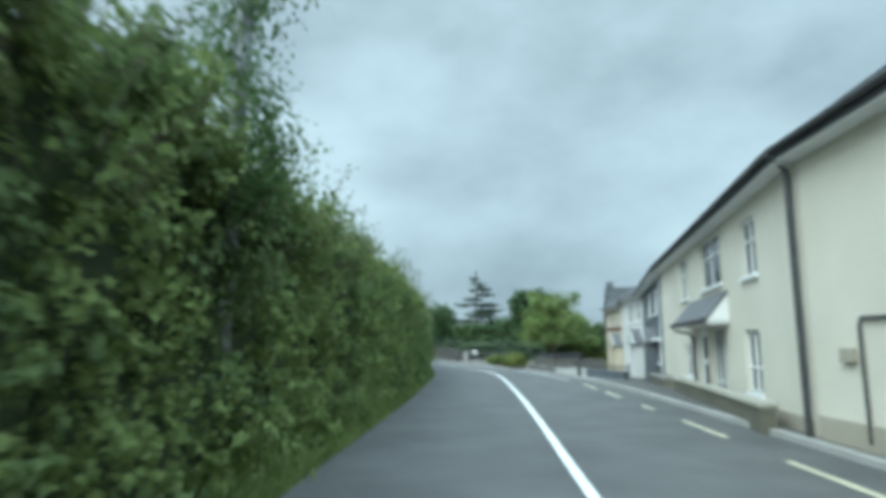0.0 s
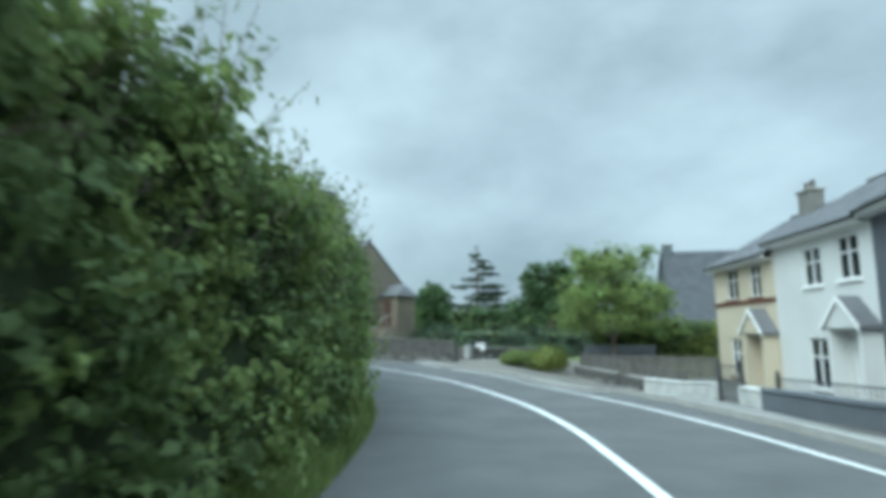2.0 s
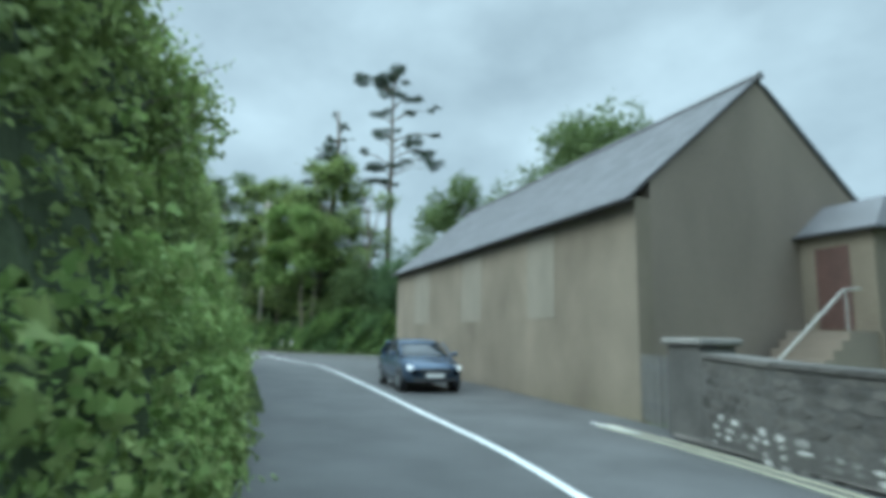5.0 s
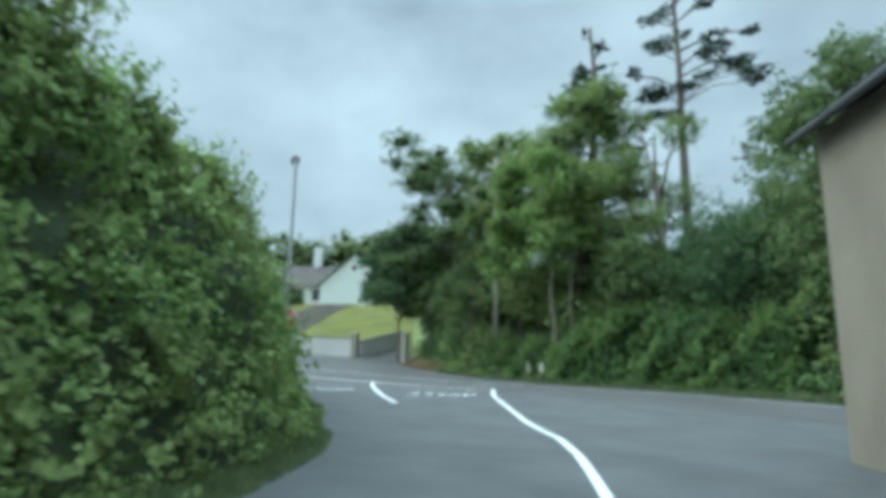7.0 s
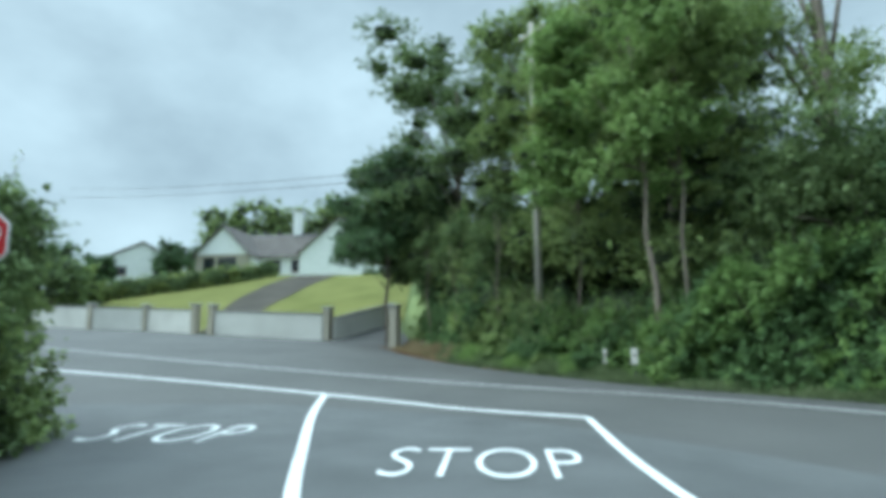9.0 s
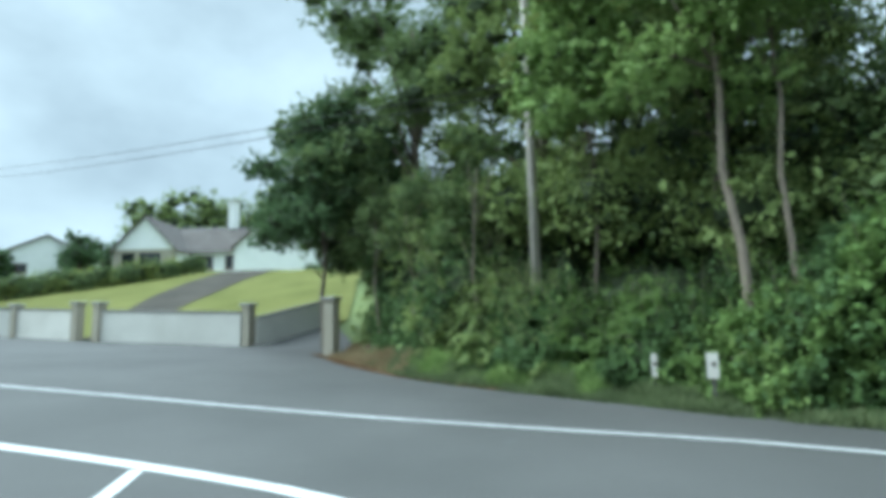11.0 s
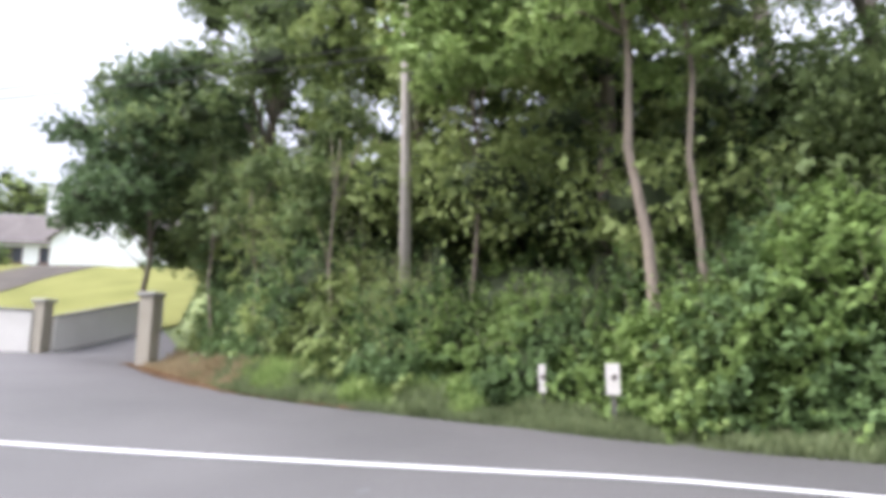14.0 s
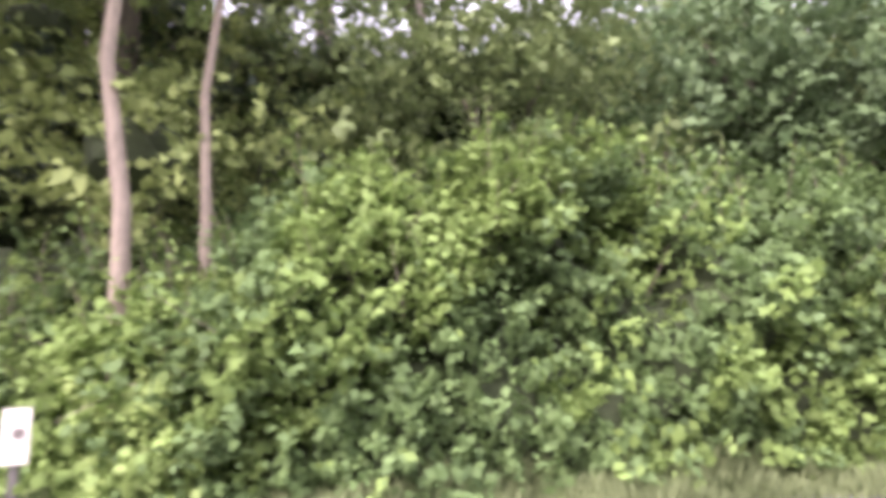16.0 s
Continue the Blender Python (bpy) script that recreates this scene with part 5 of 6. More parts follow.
# ---- walls ----
def rubble_wall(name, line, height, label, seed, thick=0.45, stone=True, mat=MORTAR, cope=COPE, fall=0.0):
    rng = random.Random(seed)
    line = np.array(line, float)
    e = thing(name, pose(float(line[0, 0]), float(line[0, 1]), float(ground_z(*line[0]))), label, "wall", kind="structure")
    singles = 0
    ox, oy, oz = line[0, 0], line[0, 1], float(ground_z(*line[0]))
    for k, ((x0, y0), (x1, y1)) in enumerate(zip(line, line[1:])):
        L = math.hypot(x1 - x0, y1 - y0)
        drop = fall / (len(line) - 1)
        m = frame_at(x0 - ox, y0 - oy, float(ground_z(x0, y0)) - oz - drop * k, x1 - x0, y1 - y0)
        dz = float(ground_z(x1, y1) - ground_z(x0, y0)) - drop
        bm = box(-0.08, L + 0.08, -thick / 2, thick / 2, -0.4, height)
        for v in bm.verts:
            v.co.z += dz * v.co.x / L
        bm.transform(m)
        part("wall_body", bm, mat, e)
        bm = box(-0.03, L + 0.03, -thick / 2 - 0.04, thick / 2 + 0.04, height, height + 0.09, 0.015)
        for v in bm.verts:
            v.co.z += dz * v.co.x / L
        bm.transform(m)
        part("coping", bm, cope, e)
        if stone:
            plain, limed = bmesh.new(), bmesh.new()
            for side in (-1, 1):
                z = 0.02
                while z < height - 0.06:
                    h = rng.uniform(0.1, 0.2)
                    x = rng.uniform(-0.15, 0)
                    while x < L - 0.1:
                        w = rng.uniform(0.12, 0.42)
                        if rng.random() < 0.9:
                            cx, cz = min(max(x + w / 2, 0.02), L - 0.02), min(z + h * rng.uniform(0.35, 0.65), height - h / 2)
                            lime = noise.noise(Vector((cx * 0.7 + ox, cz * 1.8, seed))) + 0.35 * noise.noise(Vector((cx * 4, cz * 4, ox)))
                            chalky = lime > -0.22 and cz < 0.42 * height
                            single = side < 0 and singles < 300
                            bm = bmesh.new() if single else limed if chalky else plain
                            n = rng.choice((5, 6, 7))
                            small = 0.62 if chalky else 1.0
                            rx, rz, ph = w * 0.52 * small, h * rng.uniform(0.42, 0.62) * small, rng.uniform(0, 1)
                            out = side * (thick / 2 + rng.uniform(0.004, 0.015))
                            rim, top = [], []
                            for k in range(n):
                                a = math.tau * (k + ph + rng.uniform(-0.25, 0.25)) / n
                                px, pz = cx + rx * math.cos(a) * rng.uniform(0.85, 1.1), cz + rz * math.sin(a) * rng.uniform(0.85, 1.1)
                                px, pz = min(max(px, -0.07), L + 0.07), max(pz, 0)
                                rim.append(bm.verts.new((px, side * (thick / 2 - 0.01), pz + dz * px / L)))
                                qx, qz = cx + (px - cx) * 0.86, cz + (pz - cz) * 0.86
                                top.append(bm.verts.new((qx, out, qz + dz * qx / L)))
                            bm.faces.new(top if side < 0 else top[::-1])
                            for k in range(n):
                                q = (rim[k], rim[(k + 1) % n], top[(k + 1) % n], top[k])
                                bm.faces.new(q if side < 0 else q[::-1])
                            if single:
                                bm.transform(m)
                                part("stone", bm, STONE_LIME if chalky else STONE, e)
                                singles += 1
                        x += w
                    z += h * 0.92
            for bm, stone_mat in ((plain, STONE), (limed, STONE_LIME)):
                if not bm.faces:
                    bm.free()
                    continue
                bm.transform(m)
                part("rubble", bm, stone_mat, e)["kind"] = "stuff"
    return e


rubble_wall("stone_wall", smooth_line([(-6.95, 56.6), (-6.0, 55.3), (-4.5, 54.1), (-3.2, 53.0), (-1.8, 51.8), (-0.05, 50.85)], 1.6), 1.3, "old dark rubble stone wall with flaking whitewash", 3, fall=0.32, cope=STONE)
rubble_wall("low_stone_wall", [(0.3, 53.0), (2.4, 54.8), (4.6, 56.0)], 0.62, "low brown rubble wall behind the notice board", 11, 0.4)
rubble_wall("low_wall", [(6.95, 42.2), (7.2, 39.8), (7.38, 37.5)], 0.46, "low whitewashed garden wall beside an iron gate", 4, 0.25, False, LIMEWASH, LIMEWASH)
rubble_wall("low_wall", [(7.52, 36.2), (7.57, 35.35)], 0.46, "short whitewashed end of the garden wall", 14, 0.25, False, LIMEWASH, LIMEWASH)
rubble_wall("low_wall", [(7.57, 35.15), (8.0, 32.4), (8.3, 30.2)], 0.5, "low dark grey garden wall", 5, 0.25, False, RENDER_GREY, RENDER_GREY)
rubble_wall("low_wall", [(7.9, 24.6), (7.3, 21.2)], 0.3, "low weathered garden wall by the footway", 6, 0.25, False, MOSSY, COPE)
rubble_wall("low_wall", [(7.05, 19.6), (6.4, 15.4), (5.65, 11.4)], 0.42, "low mossy garden wall with a pale coping", 12, 0.25, False, MOSSY, COPE_PALE)
rubble_wall("low_rubble_wall", [(6.7, 45.3), (6.4, 48.0), (6.1, 50.6)], 0.45, "low brown rubble wall below a board fence", 7, 0.35, True, MORTAR, COPE)
rubble_wall("low_rubble_wall", [(6.93, 42.45), (6.83, 44.1)], 0.45, "short piece of low brown rubble wall", 13, 0.35, True, MORTAR, COPE)
rubble_wall("garden_wall", [(-64.2, 82.0), (-64.9, 86.2)], 1.3, "low pale garden wall by the drive", 8, 0.25, False, WALL_PAINT, COPE)
rubble_wall("garden_wall", [(-64.5, 81.3), (-70.6, 76.5)], 1.5, "pale rendered garden wall with grey coping", 9, 0.25, False, WALL_PAINT, COPE)
rubble_wall("garden_wall", [(-72.4, 75.4), (-76.4, 73.2), (-79.0, 69.9), (-86.0, 64.5)], 1.5, "pale rendered garden wall with grey coping", 10, 0.25, False, WALL_PAINT, COPE)


def pier(x, y, ang, w, h, mat, label, category="pier"):
    e = thing("pier", pose(x, y, float(ground_z(x, y)), 0, 0, ang), label, category, "wall piers")
    part("shaft", box(-w / 2, w / 2, -w / 2, w / 2, -0.2, h, 0.015), mat, e)
    part("cap", box(-w / 2 - 0.08, w / 2 + 0.08, -w / 2 - 0.08, w / 2 + 0.08, h, h + 0.12, 0.03), COPE if mat is MORTAR else KERB, e)


for x, y, h in ((-64.33, 81.6, 1.85), (-70.8, 76.3, 1.85), (-72.2, 75.5, 1.85), (-76.6, 73.0, 1.7), (-79.1, 69.8, 1.7), (-56.9, 82.2, 2.1)):
    pier(x, y, 30, 0.45, h, RENDER_PALE, "square rendered pier of the garden wall")
pier(-7.25, 57.15, -39, 0.75, 1.5, MORTAR, "dark rendered gate pier with a flat cap")


# ---- the bungalow on the slope ----
def bungalow():
    lo, d = Vector((-113.58, 85.5)), Vector((0.6276, 0.7785))
    z = 9.2
    e = thing("bungalow", frame_at(lo.x, lo.y, z, d.x, d.y), "white bungalow with two gables and a brown tiled roof", "house")
    e.scale = (1.26, 1.26, 1.26)
    rg, ev = 5.6, 2.45
    # main block behind the two gabled wings; local -y looks down the slope
    part("front_wall", wall_with_holes(-3, 17, -1.5, ev, 3.0, 3.3, [(3.6, 5.4, 0.7, 2.1), (6.6, 8.2, 0.7, 2.1)]), WHITE, e)
    window(e, 3.6, 5.4, 0.7, 2.1, 3.0, frame_mat=BROWN)
    window(e, 6.6, 8.2, 0.7, 2.1, 3.0, frame_mat=BROWN)
    part("back_wall", box(-3, 17, 9.7, 10, -1.5, ev), WHITE, e)
    slates(e, -3.2, 17.2, 2.6, ev - 0.05, 6.5, rg, TILE_BROWN, course=0.4, wide=0.5, seed=21)
    slates(e, -3.2, 17.2, 10.4, ev - 0.05, 6.5, rg, TILE_BROWN, course=0.8, wide=1.0, seed=22)
    for c, w, out, holes, rg in ((0.0, 3.0, 0.0, [(-2.2, -0.9, 0.1, 2.1), (-0.5, 1.6, 0.1, 2.1)], 5.6), (13.0, 4.3, 0.0, [], 6.15)):
        wing = part("wing", wall_with_holes(c - w, c + w, -1.5, ev, out, out + 0.25, holes), WHITE if w > 3.5 else RENDER_PALE, e)
        bm = bmesh.new()
        v = [bm.verts.new(p) for p in ((c - w, out, ev), (c + w, out, ev), (c, out, rg - 0.1), (c - w, out + 0.25, ev), (c + w, out + 0.25, ev), (c, out + 0.25, rg - 0.1))]
        for f in ((0, 1, 2), (5, 4, 3), (0, 3, 4, 1), (1, 4, 5, 2), (2, 5, 3, 0)):
            bm.faces.new([v[k] for k in f])
        part("gable", bm, WHITE, wing)
        for h in holes:
            part("wing_window", box(h[0], h[1], out + 0.1, out + 0.13, h[2], h[3]), GLASS, wing)
        for s in (-1, 1):
            part("wing_side", box(c + s * w - 0.125, c + s * w + 0.125, out + 0.25, 3.0, -1.5, ev), WHITE, wing)
            bm = bmesh.new()
            xa = c + s * (w + 0.3)
            za = ev - 0.3 * (rg - ev) / w
            v = [bm.verts.new(p) for p in ((xa, out - 0.3, za), (c, out - 0.3, rg), (c, 6.5, rg), (xa, 6.5, za), (xa, out - 0.3, za + 0.14), (c, out - 0.3, rg + 0.14), (c, 6.5, rg + 0.14), (xa, 6.5, za + 0.14))]
            for f in ((0, 1, 2, 3), (4, 5, 6, 7), (0, 1, 5, 4), (3, 2, 6, 7), (0, 3, 7, 4), (1, 2, 6, 5)):
                bm.faces.new([v[k] for k in f])
            bmesh.ops.recalc_face_normals(bm, faces=bm.faces[:])
            part("wing_roof", bm, TILE_BROWN, wing)
    ch = part("chimney", box(5.6, 6.5, 5.9, 6.8, rg - 0.8, rg + 2.1, 0.02), WHITE, e)
    part("chimney_cap", box(5.5, 6.6, 5.8, 6.9, rg + 2.1, rg + 2.22, 0.02), KERB, ch)
    part("attic_vent", tube([(13.0, -0.02, 4.4), (13.0, 0.02, 4.4)], [0.35, 0.35], 12), DARKTRIM, e)
    part("floor_slab", box(-2.8, 16.8, 3.35, 9.65, -1.4, 0.0), KERB, e)


bungalow()
ribbon("lawn", resample([(-65.1, 87.2), (-64.8, 82.0), (-71.8, 76.6), (-88, 67.2)], 24), resample([(-91, 103), (-95, 95), (-98, 86), (-99.5, 72)], 24), LAWN, 0.03, "mown yellow-green lawn on the slope", "lawn", across=18)
ribbon("driveway", resample([(-70.8, 76.4), (-75.5, 80.0), (-79.1, 82.2), (-82.5, 85.2), (-86.5, 88.6), (-92.5, 95.5)], 20), resample([(-72.2, 75.6), (-79, 78.2), (-84.5, 80.6), (-89.2, 83.8), (-93.3, 87.6), (-97.5, 93.5)], 20), DRIVE, 0.08, "dark brown tarmac driveway climbing to the bungalow", "driveway", across=4)
hedge("garden_hedge", smooth_line([(-99.5, 67.0), (-98.7, 74.5), (-97.6, 80), (-97.0, 84), (-97.6, 88.5)], 0.5), [1.6, 1.8, 1.7, 1.6, 1.5], 1.2, LEAF_GOLD, 0.16, 220, "low flowering garden hedge before the bungalow", 23, lean=0.2, light=LEAF_HEDGE, rough=0.45)
hedge("garden_hedge", smooth_line([(-92.0, 96.5), (-89.5, 99.0), (-87.0, 101.5)], 0.5), [0.8, 0.9, 0.8], 0.8, LEAF_DARK, 0.14, 220, "low dark shrubs beside the bungalow's gable", 24, lean=0.1, light=LEAF_HEDGE, rough=0.4)


# ---- the neighbour's house further up the lane ----
def neighbour_house():
    e = thing("neighbour_house", frame_at(-117.0, 70.5, float(ground_z(-118, 74)), 0.07, 1.0), "white gabled bungalow half hidden behind garden trees", "house")
    w, ev, rg, L = 11.0, 2.4, 5.3, 12.0
    part("front_wall", wall_with_holes(0, w, -1.5, ev, -0.3, 0.0, [(2.0, 3.8, 0.9, 2.0), (7.0, 8.8, 0.9, 2.0)]), WHITE, e)
    for a in (2.0, 7.0):
        window(e, a, a + 1.8, 0.9, 2.0, -0.3, frame_mat=BROWN)
    bm = bmesh.new()
    tri = [(0, ev), (w, ev), (w / 2, rg - 0.1)]
    lo, hi = [bm.verts.new((px, -0.3, pz)) for px, pz in tri], [bm.verts.new((px, 0.0, pz)) for px, pz in tri]
    bm.faces.new(lo), bm.faces.new(hi[::-1])
    for q in range(3):
        bm.faces.new((lo[q], hi[q], hi[(q + 1) % 3], lo[(q + 1) % 3]))
    bmesh.ops.recalc_face_normals(bm, faces=bm.faces[:])
    part("gable", bm, WHITE, e)
    for x in (0.0, w - 0.3):
        part("side_wall", box(x, x + 0.3, 0.0, L, -1.5, ev), WHITE, e)
    for xa in (-0.4, w + 0.4):
        bm = bmesh.new()
        za = ev - 0.2
        v = [bm.verts.new(p) for p in ((xa, -0.6, za), (w / 2, -0.6, rg), (w / 2, L, rg), (xa, L, za), (xa, -0.6, za + 0.14), (w / 2, -0.6, rg + 0.14), (w / 2, L, rg + 0.14), (xa, L, za + 0.14))]
        for f in ((0, 1, 2, 3), (4, 5, 6, 7), (0, 1, 5, 4), (3, 2, 6, 7), (0, 3, 7, 4), (1, 2, 6, 5)):
            bm.faces.new([v[k] for k in f])
        bmesh.ops.recalc_face_normals(bm, faces=bm.faces[:])
        part("roof", bm, TILE_BROWN, e)


neighbour_house()


# ---- the slate-roofed house beyond the terrace ----
def far_house():
    e = thing("far_house", frame_at(16.6, 66.5, 0, 1.0, -0.16), "house with a large grey slate roof and a chimney", "house")
    part("front_wall", box(0.0, 17, -2.0, -1.7, -0.4, 2.3), RENDER_WHITE, e)
    part("back_wall", box(0.0, 17, 7.7, 8.0, -0.4, 2.3), RENDER_WHITE, e)
    for x in (0.0, 16.7):
        part("gable_wall", prism([(-1.7, -0.4), (7.7, -0.4), (7.7, 2.3), (3.0, 7.9), (-1.7, 2.3)], x, x + 0.3), RENDER_GREY, e)
    slates(e, -0.2, 17.2, -2.4, 1.95, 3.0, 8.1, SLATE_DARK, course=0.3, wide=0.4, seed=31)
    slates(e, -0.2, 17.2, 8.4, 1.95, 3.0, 8.1, SLATE, course=0.6, wide=0.8, seed=32)
    ch = part("chimney", box(0.0, 0.7, 2.5, 3.5, 7.2, 8.6, 0.02), RENDER_GREY, e)
    part("chimney_cap", box(-0.06, 0.76, 2.44, 3.56, 8.6, 8.7, 0.02), KERB, ch)


far_house()


def outbuilding():
    e = thing("outbuilding", frame_at(28.0, 112.0, 0, 1.0, -0.4), "low far building with an orange tiled roof", "building")
    part("wall", box(0, 9, 0, 5, -0.5, 1.1), RENDER_WHITE, e)
    part("roof", prism([(-0.4, 0.9), (2.5, 2.6), (5.4, 0.9), (5.4, 1.0), (2.5, 2.75), (-0.4, 1.0)], -0.3, 9.3), TILE_RED, e)


outbuilding()
hedge("clipped_hedge", smooth_line([(7.6, 54.7), (10.5, 53.5), (16.0, 51.5)], 0.5), [2.3, 2.1, 1.95], 0.9, LEAF_HEDGE, 0.065, 1000, "clipped green hedge with a yellow-green top", 24, lean=0.02, rough=0.05, spread=0.05, light=LEAF_GOLD)


# ---- poles, signs and small things ----
def ivy_pole(x, y, h):
    e = thing("ivy_clad_pole", pose(x, y, 0.0), "old pole overgrown with ivy standing in the hedge", "pole")
    part("pole", tube([(0, 0, -0.2), (0.02, 0, h / 2), (0.1, 0, h)], [0.13, 0.12, 0.1], 10), STEEL, e, smooth=True)
    rng = np.random.default_rng(77)
    n = 4600
    z, a = rng.uniform(2.6, h, n), rng.uniform(0, math.tau, n)
    r = 0.14 + 0.62 * rng.uniform(0, 1, n) ** 2 * (0.4 + 0.6 * np.abs(np.sin(z * 3.1 + a)))
    p = np.stack([r * np.cos(a) + 0.16 + 0.24 * np.sin(z * 2.3), r * np.sin(a), z], 1)
    leaves("ivy", p, np.stack([np.cos(a), np.sin(a), 0.2 + 0 * a], 1), 0.085, LEAF_IVY, e, rng)["kind"] = "stuff"


ivy_pole(-2.1, 7.1, 7.0)
def street_lamp(x, y, h, ang, label, arm=0.5):
    e = thing("street_lamp", pose(x, y, float(ground_z(x, y)), 0, 0, ang), label, "street lamp")
    part("pole", tube([(0, 0, -0.2), (0, 0, 1.2), (0, 0, 1.25), (0, 0, h - 0.2), (arm * 0.4, 0, h), (arm, 0, h + 0.06)], [0.085, 0.08, 0.06, 0.045, 0.04, 0.035], 10), STEEL, e, smooth=True)
    bm = bmesh.new()
    bmesh.ops.create_icosphere(bm, subdivisions=2, radius=1.0)
    for v in bm.verts:
        v.co = Vector((arm + 0.3 + v.co.x * 0.36, v.co.y * 0.14, h + 0.08 + v.co.z * (0.1 if v.co.z > 0 else 0.07)))
    head = part("lamp_head", bm, DARKTRIM, e, smooth=True)
    part("lens", box(arm + 0.08, arm + 0.52, -0.09, 0.09, h + 0.0, h + 0.02, 0.005), STEEL, head)
    part("band", tube([(0, 0, 2.2), (0, 0, 2.35)], [0.066, 0.066], 10), WHITE, e)


street_lamp(-35.73, 66.76, 7.12, 165, "tall grey street lamp at the junction", arm=0.12)
street_lamp(-6.4, 41.75, 6.75, 28, "grey street lamp rising from the hedge", arm=1.5)


def utility_pole(x, y, h, label, r=0.14, mat=POLEWOOD):
    e = thing("utility_pole", pose(x, y, float(ground_z(x, y))), label, "utility pole")
    part("pole", tube([(0, 0, -0.3), (0, 0, h * 0.5), (0, 0, h)], [r, r * 0.85, r * 0.7], 12), mat, e, smooth=True)
    part("crossarm", box(-0.75, 0.75, -0.05, 0.05, h - 0.5, h - 0.38, 0.01), mat, e)
    for k in (-0.65, 0.0, 0.65):
        part("insulator", tube([(k, 0, h - 0.38), (k, 0, h - 0.22)], [0.03, 0.045], 8), WHITE, e)
    return e


utility_pole(-47.42, 83.3, 13.0, "weathered wooden utility pole before the trees")


def wire(a, b, sag, label):
    pts = []
    for k in np.linspace(0, 1, 17):
        p = Vector(a).lerp(Vector(b), k)
        pts.append((p.x, p.y, p.z - sag * 4 * k * (1 - k)))
    tagged(obj("overhead_cable", tube(pts, [0.018] * len(pts), 5), RUBBER), label, "cable", "overhead cables")


wire((-47.42, 83.3, 8.2), (-115, 67.5, 19.5), 0.5, "thin black overhead cable")
wire((-47.42, 83.3, 7.9), (-115, 66.5, 18.3), 0.5, "thin black overhead cable")


def stop_sign(x, y, ang):
    e = thing("stop_sign", pose(x, y, float(ground_z(x, y)), 0, 0, ang), "red octagonal STOP sign on a grey post", "road sign")
    part("post", tube([(0, 0.05, -0.2), (0, 0.05, 2.85)], [0.035, 0.035], 10), STEEL, e)
    for name, r, y0, y1, mat in (("rim", 0.41, 0.0, 0.012, WHITE), ("face", 0.385, -0.006, 0.0, SIGN_RED)):
        bm = bmesh.new()
        a = [bm.verts.new((r * math.cos(math.tau * (k + 0.5) / 8), y0, 2.5 + r * math.sin(math.tau * (k + 0.5) / 8))) for k in range(8)]
        b = [bm.verts.new((v.co.x, y1, v.co.z)) for v in a]
        bm.faces.new(a), bm.faces.new(b[::-1])
        for k in range(8):
            bm.faces.new((a[k], b[k], b[(k + 1) % 8], a[(k + 1) % 8]))
        bmesh.ops.recalc_face_normals(bm, faces=bm.faces[:])
        part(name, bm, mat, e)
    me = lettering("STOP", 0, 0, 0, 0.26, 0.62, WHITE)
    t = new("lettering", me)
    t.parent = e
    t.matrix_basis = pose(0, -0.01, 2.5, 90, 0, 0)


stop_sign(-38.6, 67.58, 65)


def marker_post(x, y, h, w, label):
    e = thing("marker_post", pose(x, y, float(ground_z(x, y)), 0, 0, 20), label, "marker post", "marker posts on the verge")
    part("post", box(-0.035, 0.035, 0.0, 0.05, -0.1, h - 0.05, 0.008), WOOD, e)
    part("plate", prism([(-0.025, h - 0.45), (0.0, h - 0.45), (0.0, h), (-0.025, h)], -w / 2, w / 2), WALL_PAINT, e, "dull white marker plate")
    part("reflector", tube([(0.02, -0.035, h - 0.2), (0.02, -0.025, h - 0.2)], [0.045, 0.045], 12), TILE_BROWN, e, "dull brown reflector")


marker_post(-42.46, 82.45, 1.0, 0.2, "white marker plate on a short post in the verge")
marker_post(-43.75, 82.65, 0.88, 0.11, "small white marker plate in the verge")


def notice(x, y):
    e = thing("notice_board", pose(x, y, 0, 0, 0, -12), "dark arched notice board with a white sheet", "notice board")
    e.scale = (1.0, 1.0, 1.0)
    bm = bmesh.new()
    prof = [(-0.33, 0.3), (0.33, 0.3), (0.33, 0.9)] + [(0.33 * math.cos(a), 0.9 + 0.16 * math.sin(a)) for a in np.linspace(0.3, math.pi - 0.3, 9)] + [(-0.33, 0.9)]
    lo = [bm.verts.new((px, 0.0, pz)) for px, pz in prof]
    hi = [bm.verts.new((px, 0.06, pz)) for px, pz in prof]
    bm.faces.new(lo), bm.faces.new(hi[::-1])
    for k in range(len(prof)):
        q = (k + 1) % len(prof)
        bm.faces.new((lo[k], hi[k], hi[q], lo[q]))
    bmesh.ops.recalc_face_normals(bm, faces=bm.faces[:])
    part("board", bm, DARKTRIM, e)
    sheet = part("sheet", box(-0.24, 0.24, -0.012, 0.0, 0.5, 0.9, 0.003), WHITE, e)
    for k in range(4):
        part("text_bar", box(-0.18, 0.15 - 0.05 * k, -0.016, -0.012, 0.82 - 0.08 * k, 0.842 - 0.08 * k), DARKTRIM, sheet)
    for k in (-0.28, 0.28):
        part("post", box(k - 0.04, k + 0.04, 0.06, 0.12, -0.1, 0.9, 0.006), WOOD, e)


notice(1.33, 53.6)


def cabinet(x, y):
    e = thing("utility_cabinet", pose(x, y, 0.02, 0, 0, -25), "pale grey roadside utility cabinet", "cabinet")
    part("body", box(-0.19, 0.19, -0.15, 0.15, 0, 0.78, 0.015), STEEL, e)
    part("door", box(-0.155, 0.155, -0.165, -0.15, 0.07, 0.72, 0.006), KERB, e)
    part("lid", box(-0.21, 0.21, -0.17, 0.17, 0.78, 0.82, 0.015), STEEL, e)


